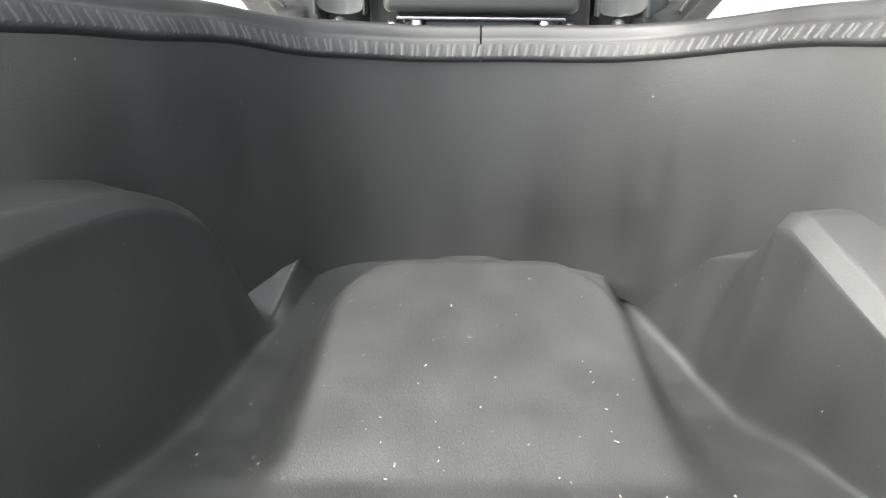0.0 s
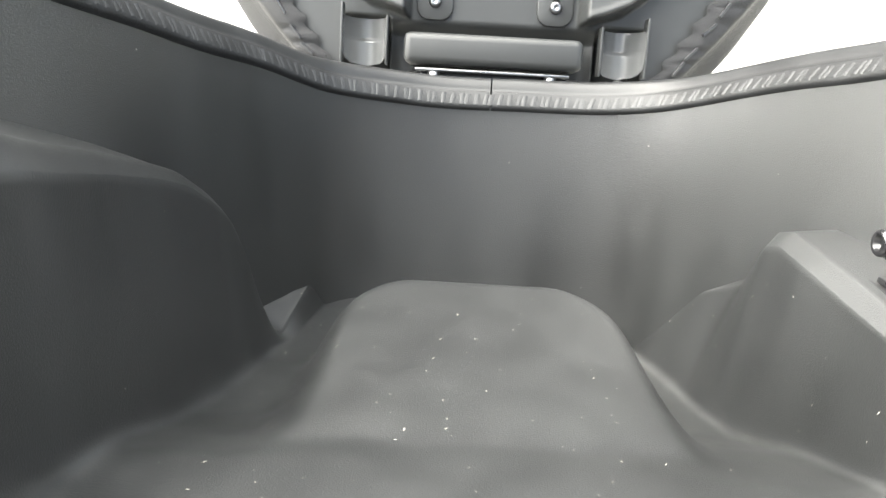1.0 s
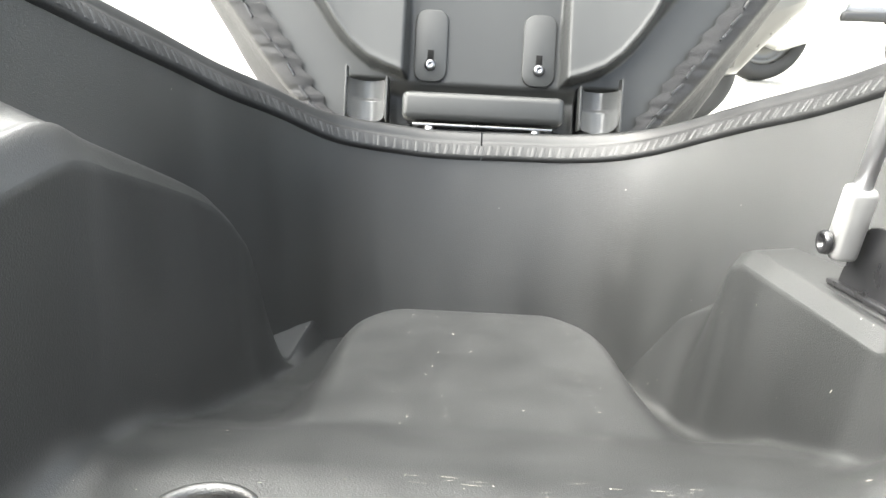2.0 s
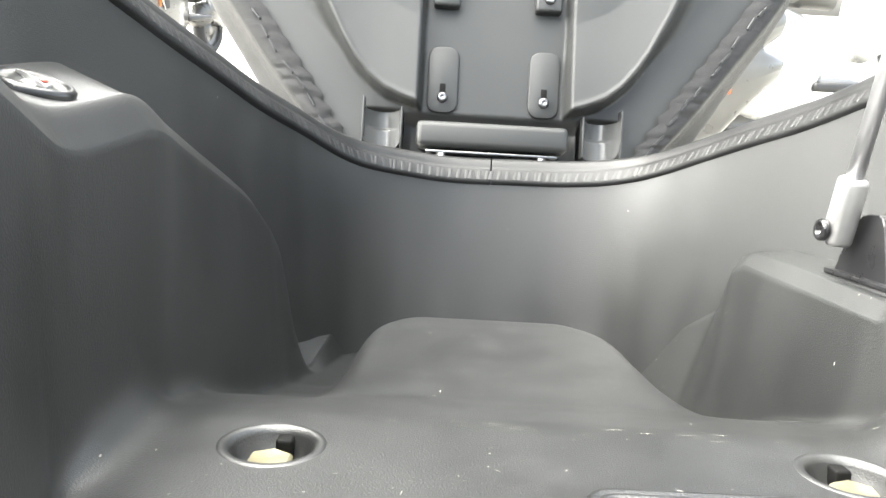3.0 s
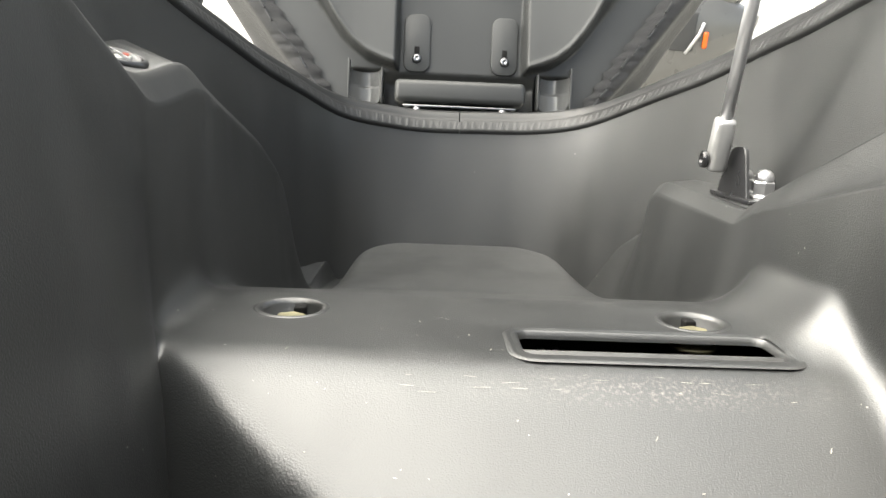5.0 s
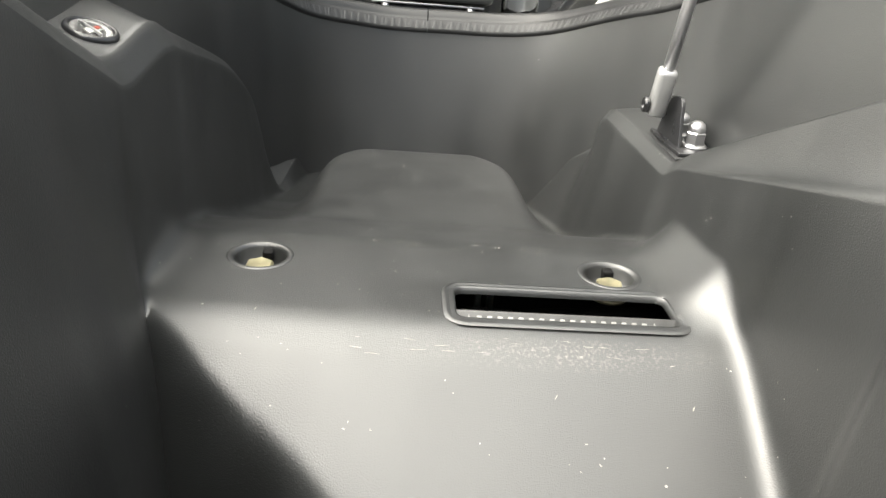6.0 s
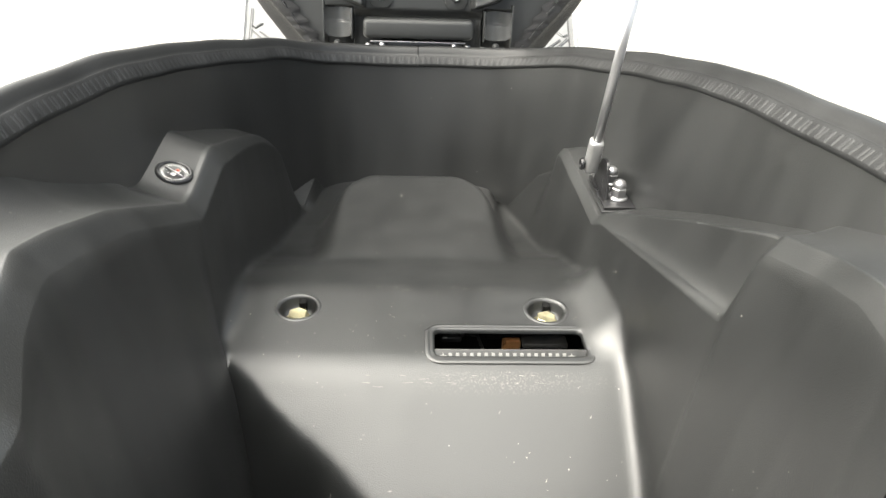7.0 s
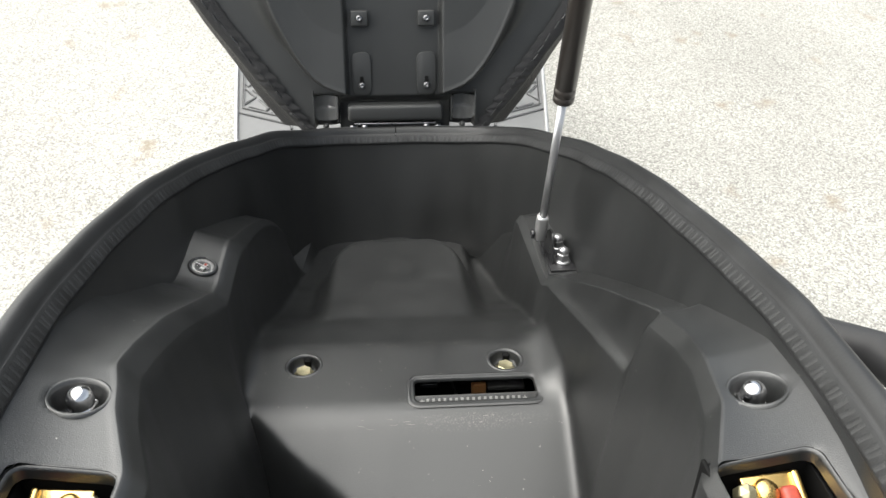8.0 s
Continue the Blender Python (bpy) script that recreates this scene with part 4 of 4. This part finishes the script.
part("leg_shield", box((.30, .04, .50), (0, 1.30, .72), .02), BODY, body)

# level rubber footboards on both sides of the tunnel
DECK = Matrix.Translation((0, .6, .4)) @ Matrix.Rotation(math.atan(.194), 4, "X")
TREADS = [((.312, .520), (.293, .358)), ((.293, .358), (.211, .323)), ((.211, .323), (.235, .340)), ((.297, .431), (.274, .398)), ((.274, .398), (.292, .373)),
          ((.282, .426), (.232, .365)), ((.281, .362), (.246, .344)), ((.246, .344), (.240, .357)), ((.240, .357), (.264, .389)), ((.301, .342), (.196, .295)),
          ((.299, .449), (.292, .440)), ((.292, .440), (.281, .458)), ((.196, .295), (.193, .280))]
for sx in (-1, 1):
    board = part("footboard", extrude_outline([(sx * x, y) for x, y in ((.095, .10), (.268, .10), (.296, .254), (.334, .545), (.345, .70), (.095, .70))], .030, DECK @ Matrix.Translation((0, 0, -.030)), .003), MAT, body, "grey ribbed rubber footboard", smooth=False)
    for (ax, ay), (bx, by) in TREADS:
        d = math.hypot(bx - ax, by - ay)
        q = DECK @ Matrix.Translation((sx * (ax + bx) / 2, (ay + by) / 2, .0)) @ Matrix.Rotation(math.atan2(by - ay, sx * (bx - ax)), 4, "Z")
        part("tread_rib", box((d + .002, .0026, .005), (0, 0, 0), .0008, q, 1), BODYBLACK, board, smooth=False)
        part("tread_ridge", box((d, .0022, .005), (0, .0025, .0005), .0008, q, 1), MAT, board, smooth=False)
    rim_run = [DECK @ Vector((sx * x, y, .002)) for x, y in ((.262, .10), (.291, .254), (.329, .545), (.340, .70))]
    part("board_edge", tube(rim_run, .004, 8), ALU, body, "pale raised edge strip")

# ---------------------------------------------------------------- parked scooters in the distance
def parked_scooter(at, turn, paint, label, size=1.0):
    thing = empty("parked_scooter")
    k = np.linspace(0, 2 * math.pi, 33)[:-1]

    def hull(rings):
        pts = np.array([[(x, cy + ry * math.copysign(abs(math.cos(a)) ** .7, math.cos(a)), cz + rz * math.copysign(abs(math.sin(a)) ** .7, math.sin(a))) for a in k] for x, cy, cz, ry, rz in rings])
        return np.concatenate([pts, pts[:, :1]], 1)

    sheet("tail", hull([(-.80, 0, .76, .01, .02), (-.78, 0, .75, .06, .05), (-.66, 0, .70, .13, .11), (-.35, 0, .62, .17, .16), (-.05, 0, .52, .14, .16), (.02, 0, .48, .10, .10)]), paint, thing)
    sheet("front_cowl", hull([(.175, 0, .62, .005, .005), (.18, 0, .62, .06, .05), (.24, 0, .70, .20, .22), (.34, 0, .80, .21, .25), (.46, 0, .82, .16, .20), (.56, 0, .76, .08, .10), (.60, 0, .74, .01, .02)]), paint, thing)
    sheet("saddle", hull([(-.85, 0, .88, .02, .02), (-.80, 0, .885, .12, .05), (-.5, 0, .86, .15, .06), (-.2, 0, .80, .15, .055), (.0, 0, .78, .10, .045), (.05, 0, .77, .02, .02)]), BROWNGREY, thing)
    sheet("side_cover", hull([(-.82, 0, .585, .02, .02), (-.79, 0, .57, .09, .05), (-.70, 0, .54, .155, .12), (-.58, 0, .49, .18, .24), (-.3, 0, .44, .19, .28), (-.05, 0, .42, .15, .18), (.02, 0, .40, .06, .06)]), paint, thing)
    sheet("front_fender", hull([(.30, 0, .34, .02, .03), (.34, 0, .36, .09, .10), (.58, 0, .42, .10, .12), (.80, 0, .32, .08, .09), (.85, 0, .28, .02, .03)]), paint, thing)
    part("floor", box((.42, .34, .05), (.14, 0, .36), .02), BODYBLACK, thing)
    part("handlebar", tube([(.22, -.34, 1.02), (.26, -.2, 1.03), (.30, 0, 1.0), (.26, .2, 1.03), (.22, .34, 1.02)], .016), paint, thing)
    part("windscreen", extrude_outline([(-.14, 0), (.14, 0), (.10, .26), (-.10, .26)], .004, Matrix.Translation((.42, 0, 1.0)) @ pose(0, 0, 0, 68, 0, -90)), SILVER, thing)
    for s in (-1, 1):
        part("mirror", lathe([(0, 0), (.05, .004), (.055, .012), (.03, .026), (0, .03)], 20, Matrix.Translation((.24, s * .36, 1.22)) @ pose(0, 0, 0, 0, -90, 0)), paint, thing)
        part("mirror_stalk", tube([(.25, s * .25, 1.03), (.25, s * .30, 1.12), (.25, s * .35, 1.21)], .007, 8), BODYBLACK, thing)
        part("indicator", box((.05, .02, .035), (.50, s * .14, .78), .008), ORANGE, thing)
        part("indicator", box((.022, .02, .07), (-.575, s * .186, .50), .008), ORANGE, thing)
        part("side_strip", tube([(-.50, s * .186, .44), (-.545, s * .190, .52), (-.56, s * .186, .57)], .008, 8), ALU, thing)
        part("side_grille", box((.10, .012, .16), (-.48, s * .184, .53), .006), TYRE, thing)
        part("fork", tube([(.55, s * .07, .30), (.40, s * .07, .62)], .02), STEEL, thing)
    for x in (.58, -.36):
        tyre = part("wheel", lathe([(.15, -.05), (.20, -.055), (.23, -.03), (.24, 0), (.23, .03), (.20, .055), (.15, .05), (.15, -.05)], 40, Matrix.Translation((x, 0, .24)) @ pose(0, 0, 0, 90, 0, 0)), TYRE, thing)
        part("rim", lathe([(0, -.02), (.05, -.03), (.06, -.01), (.13, -.012), (.152, -.04), (.152, .04), (.13, .012), (.06, .01), (.05, .03), (0, .02)], 32, Matrix.Translation((x, 0, .24)) @ pose(0, 0, 0, 90, 0, 0)), SILVER, tyre)
    thing.matrix_world = Matrix.Translation((at[0], at[1], 0)) @ pose(0, 0, 0, 0, 0, turn) @ Matrix.Scale(size, 4)
    return tagged(thing, label, "scooter", "parked scooters")


parked_scooter((.55, 2.86), 172, SILVER, "silver scooter with a taupe seat parked on the concrete", .9)
parked_scooter((1.95, 3.9), 8, WHITEPAINT, "white scooter parked on the concrete")
parked_scooter((3.6, 4.6), 15, SILVER, "silver scooter parked in a row on the concrete")
parked_scooter((-2.35, 6.6), 80, SILVER, "silver scooter parked far off on the concrete")

# the scooter stands nose down: all that belongs to it leans with it
for ob in [o for o in scene.objects if o.parent is None and o.type == "EMPTY" and not o.name.startswith("parked")]:
    ob.matrix_world = NOSE @ ob.matrix_world

# wheels and stand that carry the scooter
UPRIGHT = NOSE.inverted()
for y in (1.55, -.30):
    wheel = part("wheel", lathe([(.15, -.055), (.22, -.06), (.25, -.035), (.26, 0), (.25, .035), (.22, .06), (.15, .055), (.15, -.055)], 40, UPRIGHT @ Matrix.Translation((0, y, .26)) @ pose(0, 0, 0, 0, 90, 0)), TYRE, body)
    part("rim", lathe([(0, -.03), (.05, -.03), (.06, -.01), (.13, -.012), (.152, -.04), (.152, .04), (.13, .012), (.06, .01), (.05, .03), (0, .03)], 32, UPRIGHT @ Matrix.Translation((0, y, .26)) @ pose(0, 0, 0, 0, 90, 0)), SILVER, wheel)
for sx in (-1, 1):
    part("stand_leg", tube([UPRIGHT @ Vector(p) for p in ((sx * .06, .0, .34), (sx * .10, -.02, .16), (sx * .13, -.03, .012))], .012), BLACKSTEEL, body)
